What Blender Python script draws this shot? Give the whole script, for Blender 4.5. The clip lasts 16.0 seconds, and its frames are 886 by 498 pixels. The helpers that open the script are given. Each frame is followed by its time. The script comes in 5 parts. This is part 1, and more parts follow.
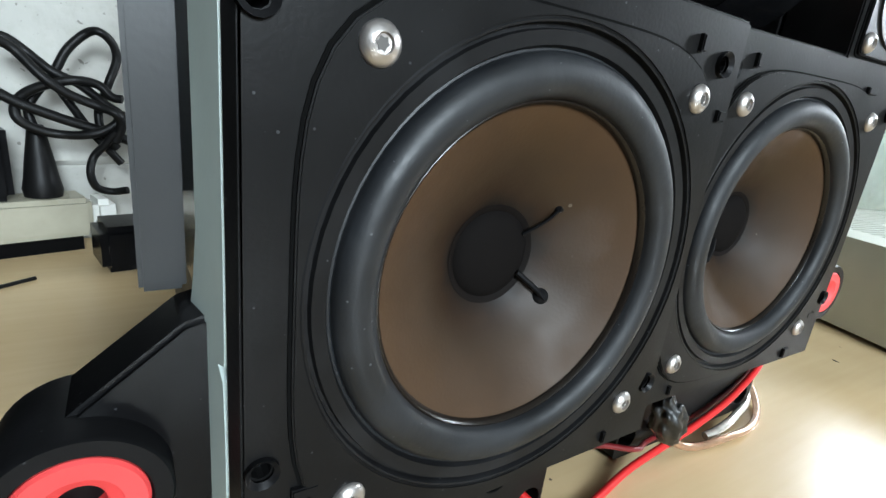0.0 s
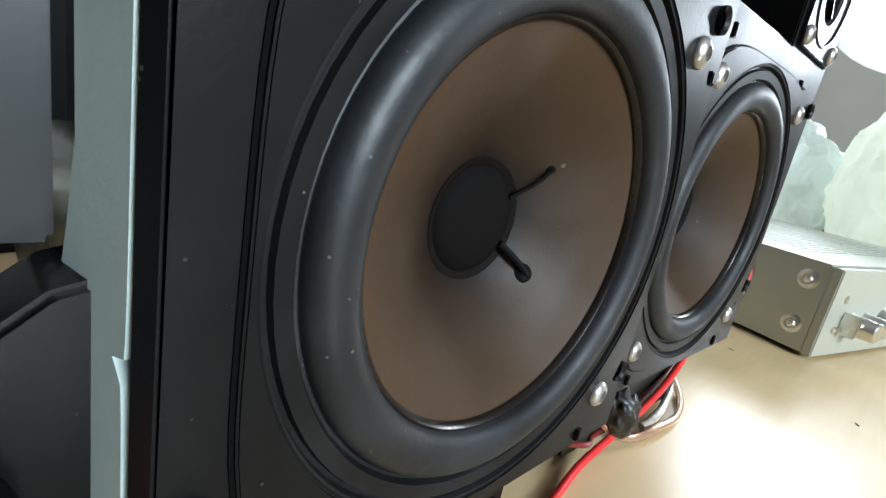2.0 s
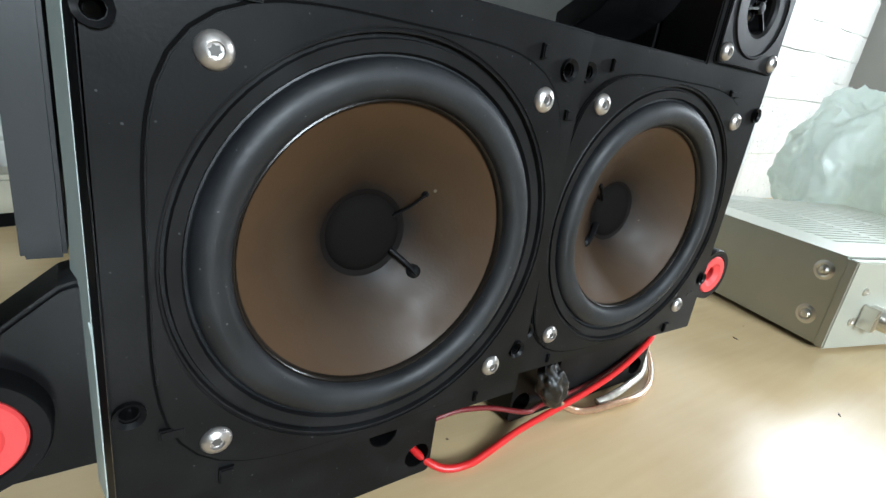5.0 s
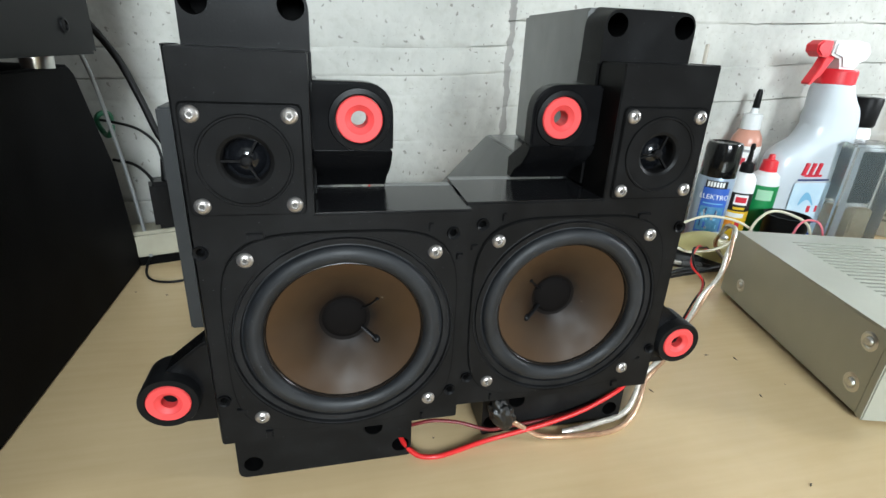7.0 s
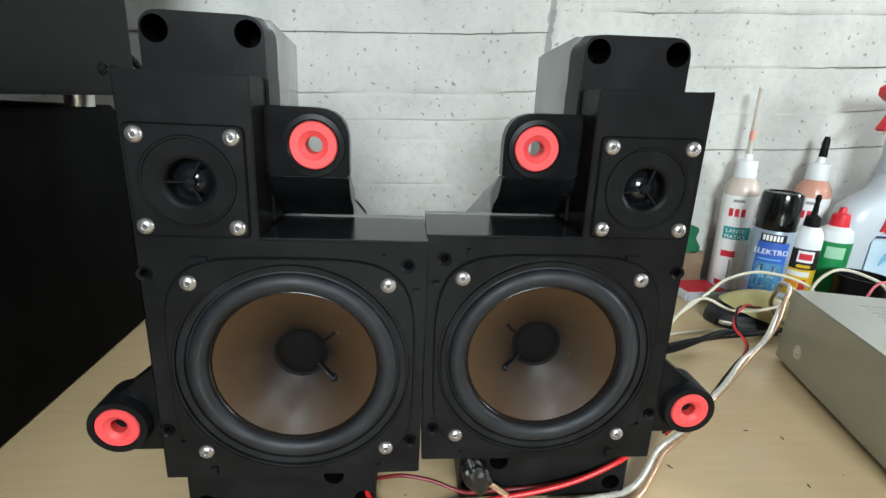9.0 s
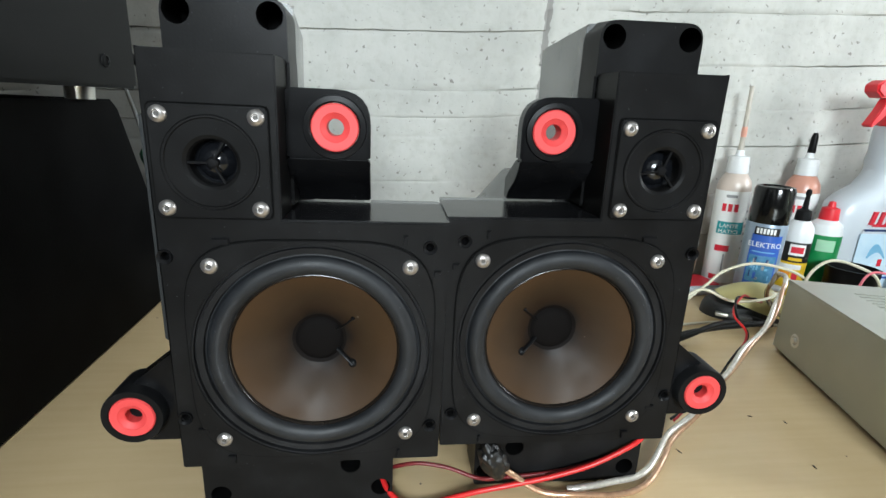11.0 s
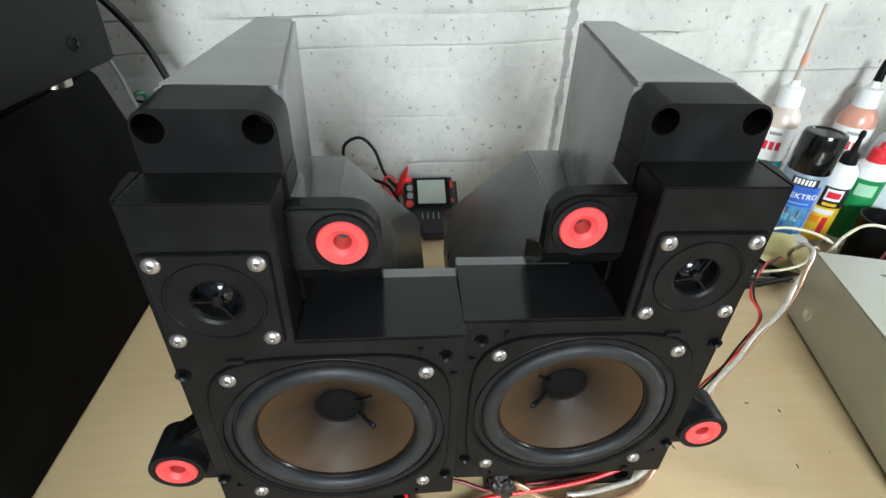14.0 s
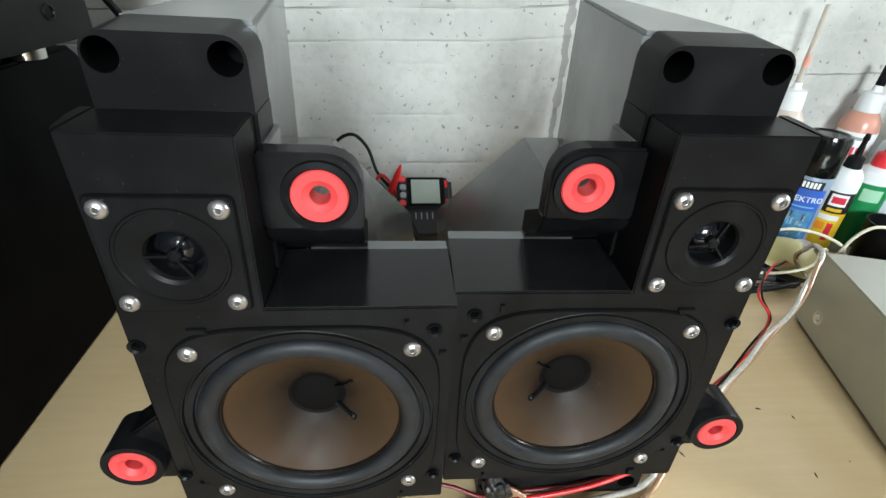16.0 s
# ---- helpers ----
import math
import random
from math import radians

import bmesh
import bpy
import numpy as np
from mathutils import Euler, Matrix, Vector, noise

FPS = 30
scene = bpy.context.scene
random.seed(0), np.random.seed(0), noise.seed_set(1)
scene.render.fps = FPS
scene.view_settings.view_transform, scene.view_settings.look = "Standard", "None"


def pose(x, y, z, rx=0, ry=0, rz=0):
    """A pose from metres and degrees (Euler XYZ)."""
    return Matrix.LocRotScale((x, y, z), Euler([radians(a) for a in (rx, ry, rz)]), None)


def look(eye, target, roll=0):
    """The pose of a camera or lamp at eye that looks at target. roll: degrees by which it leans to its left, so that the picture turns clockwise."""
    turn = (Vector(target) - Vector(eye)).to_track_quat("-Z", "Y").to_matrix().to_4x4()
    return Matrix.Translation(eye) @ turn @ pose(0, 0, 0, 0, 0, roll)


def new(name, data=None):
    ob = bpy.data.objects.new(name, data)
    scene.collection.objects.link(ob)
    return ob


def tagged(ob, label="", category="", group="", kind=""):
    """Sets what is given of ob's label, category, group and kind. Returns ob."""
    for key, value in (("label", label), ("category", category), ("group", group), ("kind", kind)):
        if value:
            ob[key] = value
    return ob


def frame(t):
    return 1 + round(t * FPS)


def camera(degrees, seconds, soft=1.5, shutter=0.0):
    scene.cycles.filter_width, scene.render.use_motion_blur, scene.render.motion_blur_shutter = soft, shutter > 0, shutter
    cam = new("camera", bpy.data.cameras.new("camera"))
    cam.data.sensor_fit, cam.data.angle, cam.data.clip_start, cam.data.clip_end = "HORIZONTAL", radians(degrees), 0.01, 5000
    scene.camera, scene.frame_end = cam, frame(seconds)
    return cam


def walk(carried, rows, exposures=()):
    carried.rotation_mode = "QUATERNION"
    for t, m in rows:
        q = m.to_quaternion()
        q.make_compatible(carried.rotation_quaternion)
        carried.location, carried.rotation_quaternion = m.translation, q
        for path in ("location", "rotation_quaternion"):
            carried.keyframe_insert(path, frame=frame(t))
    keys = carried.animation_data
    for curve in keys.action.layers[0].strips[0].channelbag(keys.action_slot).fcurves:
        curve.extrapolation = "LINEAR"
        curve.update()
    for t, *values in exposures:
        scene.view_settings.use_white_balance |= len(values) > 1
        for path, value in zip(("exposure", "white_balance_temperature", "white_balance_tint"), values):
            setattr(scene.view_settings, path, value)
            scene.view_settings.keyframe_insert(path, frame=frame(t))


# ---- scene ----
cam = camera(84.4, 16.0)
PATH = [
    (0, (-0.038, -0.086, 0.156), (1.022, 1.504, -0.432), 6.8),
    (0.5, (-0.043, -0.055, 0.143), (1.18, 1.424, -0.418), 8.5),
    (1, (-0.044, -0.057, 0.14), (1.273, 1.358, -0.371), 9.9),
    (1.5, (-0.042, -0.057, 0.137), (1.321, 1.319, -0.361), 10.4),
    (2, (-0.038, -0.056, 0.136), (1.356, 1.284, -0.375), 11.1),
    (2.5, (-0.036, -0.056, 0.136), (1.377, 1.257, -0.393), 11.5),
    (3, (-0.036, -0.056, 0.136), (1.387, 1.24, -0.405), 11.5),
    (3.5, (-0.036, -0.057, 0.137), (1.383, 1.244, -0.404), 11.2),
    (4, (-0.035, -0.066, 0.142), (1.355, 1.262, -0.407), 10.9),
    (4.2, (-0.035, -0.073, 0.145), (1.328, 1.283, -0.408), 10.6),
    (6.3, (0.02, -0.204, 0.233), (0.686, 1.515, -0.542), 4.4),
    (6.5, (0.025, -0.214, 0.248), (0.635, 1.525, -0.53), 4.0),
    (7, (0.039, -0.24, 0.268), (0.51, 1.545, -0.501), 3.3),
    (7.5, (0.062, -0.248, 0.274), (0.405, 1.578, -0.465), 3.0),
    (8, (0.103, -0.246, 0.258), (0.347, 1.617, -0.427), 2.9),
    (8.5, (0.108, -0.238, 0.253), (0.307, 1.652, -0.372), 2.8),
    (8.7, (0.105, -0.235, 0.257), (0.302, 1.66, -0.351), 2.9),
    (10.8, (0.086, -0.24, 0.243), (0.344, 1.667, -0.302), 2.9),
    (11, (0.082, -0.238, 0.244), (0.34, 1.664, -0.32), 2.9),
    (11.5, (0.071, -0.233, 0.246), (0.333, 1.638, -0.411), 2.6),
    (12, (0.08, -0.219, 0.279), (0.334, 1.583, -0.551), 2.3),
    (12.5, (0.084, -0.197, 0.324), (0.313, 1.519, -0.678), 2.2),
    (13, (0.082, -0.182, 0.351), (0.29, 1.477, -0.747), 2.4),
    (13.5, (0.085, -0.174, 0.355), (0.282, 1.46, -0.781), 2.7),
    (14, (0.083, -0.171, 0.357), (0.28, 1.467, -0.774), 2.8),
    (14.5, (0.087, -0.173, 0.349), (0.283, 1.482, -0.756), 2.9),
    (15, (0.087, -0.17, 0.336), (0.288, 1.503, -0.741), 3.2),
    (15.5, (0.088, -0.168, 0.326), (0.296, 1.515, -0.733), 3.5),
    (16, (0.088, -0.167, 0.32), (0.302, 1.523, -0.727), 3.7),
]
walk(cam, [(t, look(eye, target, roll)) for t, eye, target, roll in PATH],
     exposures=[(0.0, 0.45, 5950, 8), (0.5, 0.52, 5900, 8), (1.5, 0.42, 5900, 8), (4.2, 0.3, 5900, 8), (6.3, 0.22, 6150, 9), (8.0, 0.14, 6200, 9), (11.5, 0.1, 6200, 9), (12.5, 0.38, 6200, 9), (13.0, 0.4, 6200, 9), (16.0, 0.26, 6200, 9)])

# ---- light ----
world = bpy.data.worlds.new("world")
scene.world = world
world.use_nodes = True
wn, wl = world.node_tree.nodes, world.node_tree.links
sky = wn.new("ShaderNodeTexSky")
sky.sky_type, sky.sun_disc = "NISHITA", False
sky.sun_elevation, sky.sun_rotation = radians(40), radians(120)
wl.new(sky.outputs[0], wn["Background"].inputs[0])
wn["Background"].inputs[1].default_value = 0.12


def window_light(name, place, target, width, height, power, colour):
    lamp = bpy.data.lights.new(name, "AREA")
    lamp.shape, lamp.size, lamp.size_y = "RECTANGLE", width, height
    lamp.energy, lamp.color = power, colour
    ob = new(name, lamp)
    ob.matrix_world = look(place, target)
    return ob


# daylight in the opening of the side windows and of the window behind the workbench's user
window_light("window_light_side", (1.735, 0.10, 0.765), (0.3, 0.05, 0.0), 0.34, 0.34, 4, (0.93, 0.98, 1.0))
window_light("window_light_front", (0.0, -2.45, 1.0), (0.1, 0.4, 0.1), 0.8, 0.6, 84, (0.905, 0.985, 1.0))
window_light("window_light_near", (1.735, -0.40, 0.60), (0.5, 0.4, 0.15), 0.15, 0.17, 8.5, (0.95, 0.99, 1.0))


# ---- materials ----
def material(name, base, rough=0.5, metal=0.0, spots=0.0, scale=60.0, bump=0.0, bump_scale=300.0, second=None, coat=0.0, sheen=None, transmission=0.0, rough_var=0.0, spec=0.5, dust=0.0, dust_scale=520.0):
    """Principled surface with coarse and fine variation in object space."""
    m = bpy.data.materials.new(name)
    m.use_nodes = True
    n, l = m.node_tree.nodes, m.node_tree.links
    b = n["Principled BSDF"]
    b.inputs["Roughness"].default_value = rough
    b.inputs["Metallic"].default_value = metal
    b.inputs["Coat Weight"].default_value = coat
    b.inputs["Specular IOR Level"].default_value = spec
    b.inputs["Transmission Weight"].default_value = transmission
    b.inputs["Base Color"].default_value = (*base, 1)
    co = n.new("ShaderNodeTexCoord")
    if spots:
        coarse = n.new("ShaderNodeTexNoise")
        coarse.inputs["Scale"].default_value, coarse.inputs["Detail"].default_value = scale, 6
        l.new(co.outputs["Object"], coarse.inputs["Vector"])
        ramp = n.new("ShaderNodeValToRGB")
        ramp.color_ramp.elements[0].position, ramp.color_ramp.elements[1].position = 0.3, 0.7
        other = second or tuple(c * (1 - spots) for c in base)
        ramp.color_ramp.elements[0].color, ramp.color_ramp.elements[1].color = (*other, 1), (*base, 1)
        l.new(coarse.outputs["Fac"], ramp.inputs["Fac"])
        l.new(ramp.outputs["Color"], b.inputs["Base Color"])
    if dust:
        # pale dust grains in drifts
        warp = n.new("ShaderNodeTexVoronoi")
        warp.inputs["Scale"].default_value = dust_scale
        l.new(co.outputs["Object"], warp.inputs["Vector"])
        pick = n.new("ShaderNodeSeparateColor")
        l.new(warp.outputs["Color"], pick.inputs[0])
        size = n.new("ShaderNodeMapRange")
        size.inputs["From Min"].default_value, size.inputs["From Max"].default_value = 0.86, 1.0
        size.inputs["To Min"].default_value, size.inputs["To Max"].default_value = 0.0, 0.17
        l.new(pick.outputs[0], size.inputs["Value"])
        grain = n.new("ShaderNodeMath")
        grain.operation = "LESS_THAN"
        l.new(warp.outputs["Distance"], grain.inputs[0])
        l.new(size.outputs["Result"], grain.inputs[1])
        film = n.new("ShaderNodeTexNoise")
        film.inputs["Scale"].default_value, film.inputs["Detail"].default_value = 45, 9
        l.new(co.outputs["Object"], film.inputs["Vector"])
        thin = n.new("ShaderNodeMapRange")
        thin.inputs["From Min"].default_value, thin.inputs["From Max"].default_value = 0.45, 0.8
        thin.inputs["To Min"].default_value, thin.inputs["To Max"].default_value = 0.0, 0.12
        l.new(film.outputs["Fac"], thin.inputs["Value"])
        total = n.new("ShaderNodeMath")
        total.operation = "MAXIMUM"
        l.new(grain.outputs[0], total.inputs[0])
        l.new(thin.outputs["Result"], total.inputs[1])
        amount = n.new("ShaderNodeMath")
        amount.operation, amount.inputs[1].default_value = "MULTIPLY", dust
        l.new(total.outputs[0], amount.inputs[0])
        dm = n.new("ShaderNodeMix")
        dm.data_type = "RGBA"
        dm.inputs[6].default_value = (*base, 1)
        if spots:
            l.new(ramp.outputs["Color"], dm.inputs[6])
        dm.inputs[7].default_value = (0.26, 0.27, 0.29, 1)
        l.new(amount.outputs[0], dm.inputs[0])
        l.new(dm.outputs[2], b.inputs["Base Color"])
    if rough_var:
        rn = n.new("ShaderNodeTexNoise")
        rn.inputs["Scale"].default_value, rn.inputs["Detail"].default_value = scale * 0.7, 8
        l.new(co.outputs["Object"], rn.inputs["Vector"])
        mr = n.new("ShaderNodeMapRange")
        mr.inputs["From Min"].default_value, mr.inputs["From Max"].default_value = 0.3, 0.7
        mr.inputs["To Min"].default_value, mr.inputs["To Max"].default_value = rough - rough_var, rough + rough_var
        l.new(rn.outputs["Fac"], mr.inputs["Value"])
        l.new(mr.outputs["Result"], b.inputs["Roughness"])
    if bump:
        fine = n.new("ShaderNodeTexNoise")
        fine.inputs["Scale"].default_value, fine.inputs["Detail"].default_value = bump_scale, 4
        l.new(co.outputs["Object"], fine.inputs["Vector"])
        bn = n.new("ShaderNodeBump")
        bn.inputs["Strength"].default_value, bn.inputs["Distance"].default_value = bump, 0.001
        l.new(fine.outputs["Fac"], bn.inputs["Height"])
        l.new(bn.outputs["Normal"], b.inputs["Normal"])
    return m


def glowing(name, colour, strength):
    m = bpy.data.materials.new(name)
    m.use_nodes = True
    b = m.node_tree.nodes["Principled BSDF"]
    b.inputs["Base Color"].default_value = (0, 0, 0, 1)
    b.inputs["Emission Color"].default_value = (*colour, 1)
    b.inputs["Emission Strength"].default_value = strength
    return m


BLACK = material("black_plastic", (0.0085, 0.0083, 0.0084), 0.38, spots=0.4, scale=25, bump=0.05, bump_scale=900, rough_var=0.08, spec=0.09, dust=0.16)
BASKET = material("matt_black_basket", (0.007, 0.007, 0.0075), 0.45, bump=0.05, bump_scale=700, spec=0.14, dust=0.3)
BLACK_RIM = material("black_moulding", (0.006, 0.006, 0.0065), 0.36, bump=0.04, bump_scale=700, spec=0.1, dust=0.12)
GREY = material("dark_grey_plastic", (0.155, 0.158, 0.156), 0.21, spots=0.25, scale=18, bump=0.03, bump_scale=500, rough_var=0.06)
SHELF = material("glossy_black_plastic", (0.010, 0.010, 0.011), 0.19, spots=0.3, scale=25, bump=0.02, bump_scale=700, rough_var=0.05, spec=0.32, dust=0.12)
LUG = material("deep_black_plastic", (0.0055, 0.0055, 0.006), 0.24, spots=0.3, scale=30, bump=0.03, bump_scale=700, rough_var=0.05, spec=0.12, dust=0.12)
FLANGE = material("slate_grey_plastic", (0.021, 0.0225, 0.0235), 0.42, spots=0.25, scale=18, bump=0.04, bump_scale=500, rough_var=0.06, spec=0.3)
PALE = material("pale_grey_edge", (0.50, 0.585, 0.56), 0.5, spots=0.15, scale=40, bump=0.1, bump_scale=500)
RUBBER = material("surround_rubber", (0.012, 0.0135, 0.016), 0.52, spots=0.5, scale=60, bump=0.1, bump_scale=500, rough_var=0.14, spec=0.36, dust=0.3)


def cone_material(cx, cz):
    """Thin brown paper-like plastic, dusty; shade round the voice coil is painted into its colour."""
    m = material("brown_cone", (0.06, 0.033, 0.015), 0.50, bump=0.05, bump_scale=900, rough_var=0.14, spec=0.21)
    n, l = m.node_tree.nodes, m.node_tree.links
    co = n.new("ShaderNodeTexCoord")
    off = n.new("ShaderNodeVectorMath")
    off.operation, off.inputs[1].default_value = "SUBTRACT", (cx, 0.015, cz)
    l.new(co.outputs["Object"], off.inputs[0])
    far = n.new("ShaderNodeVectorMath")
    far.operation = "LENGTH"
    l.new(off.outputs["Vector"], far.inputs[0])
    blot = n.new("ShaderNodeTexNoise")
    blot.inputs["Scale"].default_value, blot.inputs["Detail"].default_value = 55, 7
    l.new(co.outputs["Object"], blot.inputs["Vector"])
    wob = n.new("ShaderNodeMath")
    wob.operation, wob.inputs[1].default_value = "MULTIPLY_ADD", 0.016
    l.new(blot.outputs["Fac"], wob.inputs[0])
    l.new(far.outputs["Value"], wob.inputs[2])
    # radial ramp: painted shade, darkest at the cone's middle
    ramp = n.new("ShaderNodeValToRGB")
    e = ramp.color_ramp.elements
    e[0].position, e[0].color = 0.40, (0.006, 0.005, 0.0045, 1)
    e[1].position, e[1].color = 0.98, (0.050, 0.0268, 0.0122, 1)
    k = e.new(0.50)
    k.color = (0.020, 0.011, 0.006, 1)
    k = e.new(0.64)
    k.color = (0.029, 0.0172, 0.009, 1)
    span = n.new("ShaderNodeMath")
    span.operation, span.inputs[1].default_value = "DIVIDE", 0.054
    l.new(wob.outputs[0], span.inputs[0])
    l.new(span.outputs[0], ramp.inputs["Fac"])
    grain = n.new("ShaderNodeTexVoronoi")
    grain.inputs["Scale"].default_value = 190
    l.new(co.outputs["Object"], grain.inputs["Vector"])
    pick = n.new("ShaderNodeSeparateColor")
    l.new(grain.outputs["Color"], pick.inputs[0])
    size = n.new("ShaderNodeMapRange")
    size.inputs["From Min"].default_value, size.inputs["From Max"].default_value = 0.9, 1.0
    size.inputs["To Min"].default_value, size.inputs["To Max"].default_value = 0.0, 0.14
    l.new(pick.outputs[0], size.inputs["Value"])
    speck = n.new("ShaderNodeMath")
    speck.operation = "LESS_THAN"
    l.new(grain.outputs["Distance"], speck.inputs[0])
    l.new(size.outputs["Result"], speck.inputs[1])
    half = n.new("ShaderNodeMath")
    half.operation, half.inputs[1].default_value = "MULTIPLY", 0.35
    l.new(speck.outputs[0], half.inputs[0])
    mix = n.new("ShaderNodeMix")
    mix.data_type = "RGBA"
    mix.inputs[7].default_value = (0.24, 0.21, 0.17, 1)
    l.new(half.outputs[0], mix.inputs[0])
    l.new(ramp.outputs["Color"], mix.inputs[6])
    l.new(mix.outputs[2], n["Principled BSDF"].inputs["Base Color"])
    return m


CAP = material("dust_cap_felt", (0.005, 0.0042, 0.004), 0.8, bump=0.1, bump_scale=1500, spec=0.06)
# colour of the ring that paints the shade next to the dust cap
CAP_SHADE = material("cap_shade", (0.006, 0.0045, 0.004), 0.7, spots=0.4, scale=90, spec=0.08)
RED = material("red_rubber", (0.72, 0.06, 0.06), 0.55, spots=0.12, scale=80, bump=0.05, bump_scale=600)
SOCKET = material("socket_steel", (0.09, 0.085, 0.08), 0.5, metal=0.5)
STEEL = material("screw_steel", (0.50, 0.47, 0.45), 0.34, metal=0.85, spots=0.2, scale=400, bump=0.08, bump_scale=2000)
# near-black: colour of rubber feet, and painted shade for holes and gaps
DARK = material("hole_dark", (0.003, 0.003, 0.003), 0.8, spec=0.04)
DOME = material("tweeter_dome", (0.006, 0.0065, 0.008), 0.14)
LIP = material("glossy_cone_glue", (0.012, 0.009, 0.007), 0.24, spots=0.3, scale=120, spec=0.3)


def table_material():
    m = material("beige_laminate", (0.62, 0.49, 0.32), 0.3)
    n, l = m.node_tree.nodes, m.node_tree.links
    b = n["Principled BSDF"]
    co = n.new("ShaderNodeTexCoord")
    mp = n.new("ShaderNodeMapping")
    mp.inputs["Scale"].default_value = (3, 40, 3)
    l.new(co.outputs["Object"], mp.inputs["Vector"])
    grain = n.new("ShaderNodeTexNoise")
    grain.inputs["Scale"].default_value, grain.inputs["Detail"].default_value = 4, 8
    l.new(mp.outputs["Vector"], grain.inputs["Vector"])
    blot = n.new("ShaderNodeTexNoise")
    blot.inputs["Scale"].default_value, blot.inputs["Detail"].default_value = 9, 6
    l.new(co.outputs["Object"], blot.inputs["Vector"])
    r1 = n.new("ShaderNodeValToRGB")
    r1.color_ramp.elements[0].position, r1.color_ramp.elements[1].position = 0.25, 0.75
    r1.color_ramp.elements[0].color, r1.color_ramp.elements[1].color = (0.645, 0.482, 0.272, 1), (0.685, 0.522, 0.304, 1)
    l.new(grain.outputs["Fac"], r1.inputs["Fac"])
    r2 = n.new("ShaderNodeValToRGB")
    r2.color_ramp.elements[0].position, r2.color_ramp.elements[1].position = 0.3, 0.72
    r2.color_ramp.elements[0].color, r2.color_ramp.elements[1].color = (0.86, 0.84, 0.8, 1), (1, 1, 1, 1)
    l.new(blot.outputs["Fac"], r2.inputs["Fac"])
    mix = n.new("ShaderNodeMix")
    mix.data_type, mix.blend_type = "RGBA", "MULTIPLY"
    mix.inputs[0].default_value = 1.0
    l.new(r1.outputs["Color"], mix.inputs[6])
    l.new(r2.outputs["Color"], mix.inputs[7])
    # scattered dark specks and scratches
    vor = n.new("ShaderNodeTexVoronoi")
    vor.inputs["Scale"].default_value = 26
    l.new(co.outputs["Object"], vor.inputs["Vector"])
    lim = n.new("ShaderNodeMath")
    lim.operation, lim.inputs[1].default_value = "LESS_THAN", 0.035
    l.new(vor.outputs["Distance"], lim.inputs[0])
    mix2 = n.new("ShaderNodeMix")
    mix2.data_type = "RGBA"
    mix2.inputs[7].default_value = (0.16, 0.12, 0.08, 1)
    l.new(lim.outputs[0], mix2.inputs[0])
    l.new(mix.outputs[2], mix2.inputs[6])
    l.new(mix2.outputs[2], b.inputs["Base Color"])
    rr = n.new("ShaderNodeMapRange")
    rr.inputs["To Min"].default_value, rr.inputs["To Max"].default_value = 0.21, 0.29
    l.new(blot.outputs["Fac"], rr.inputs["Value"])
    l.new(rr.outputs["Result"], b.inputs["Roughness"])
    return m


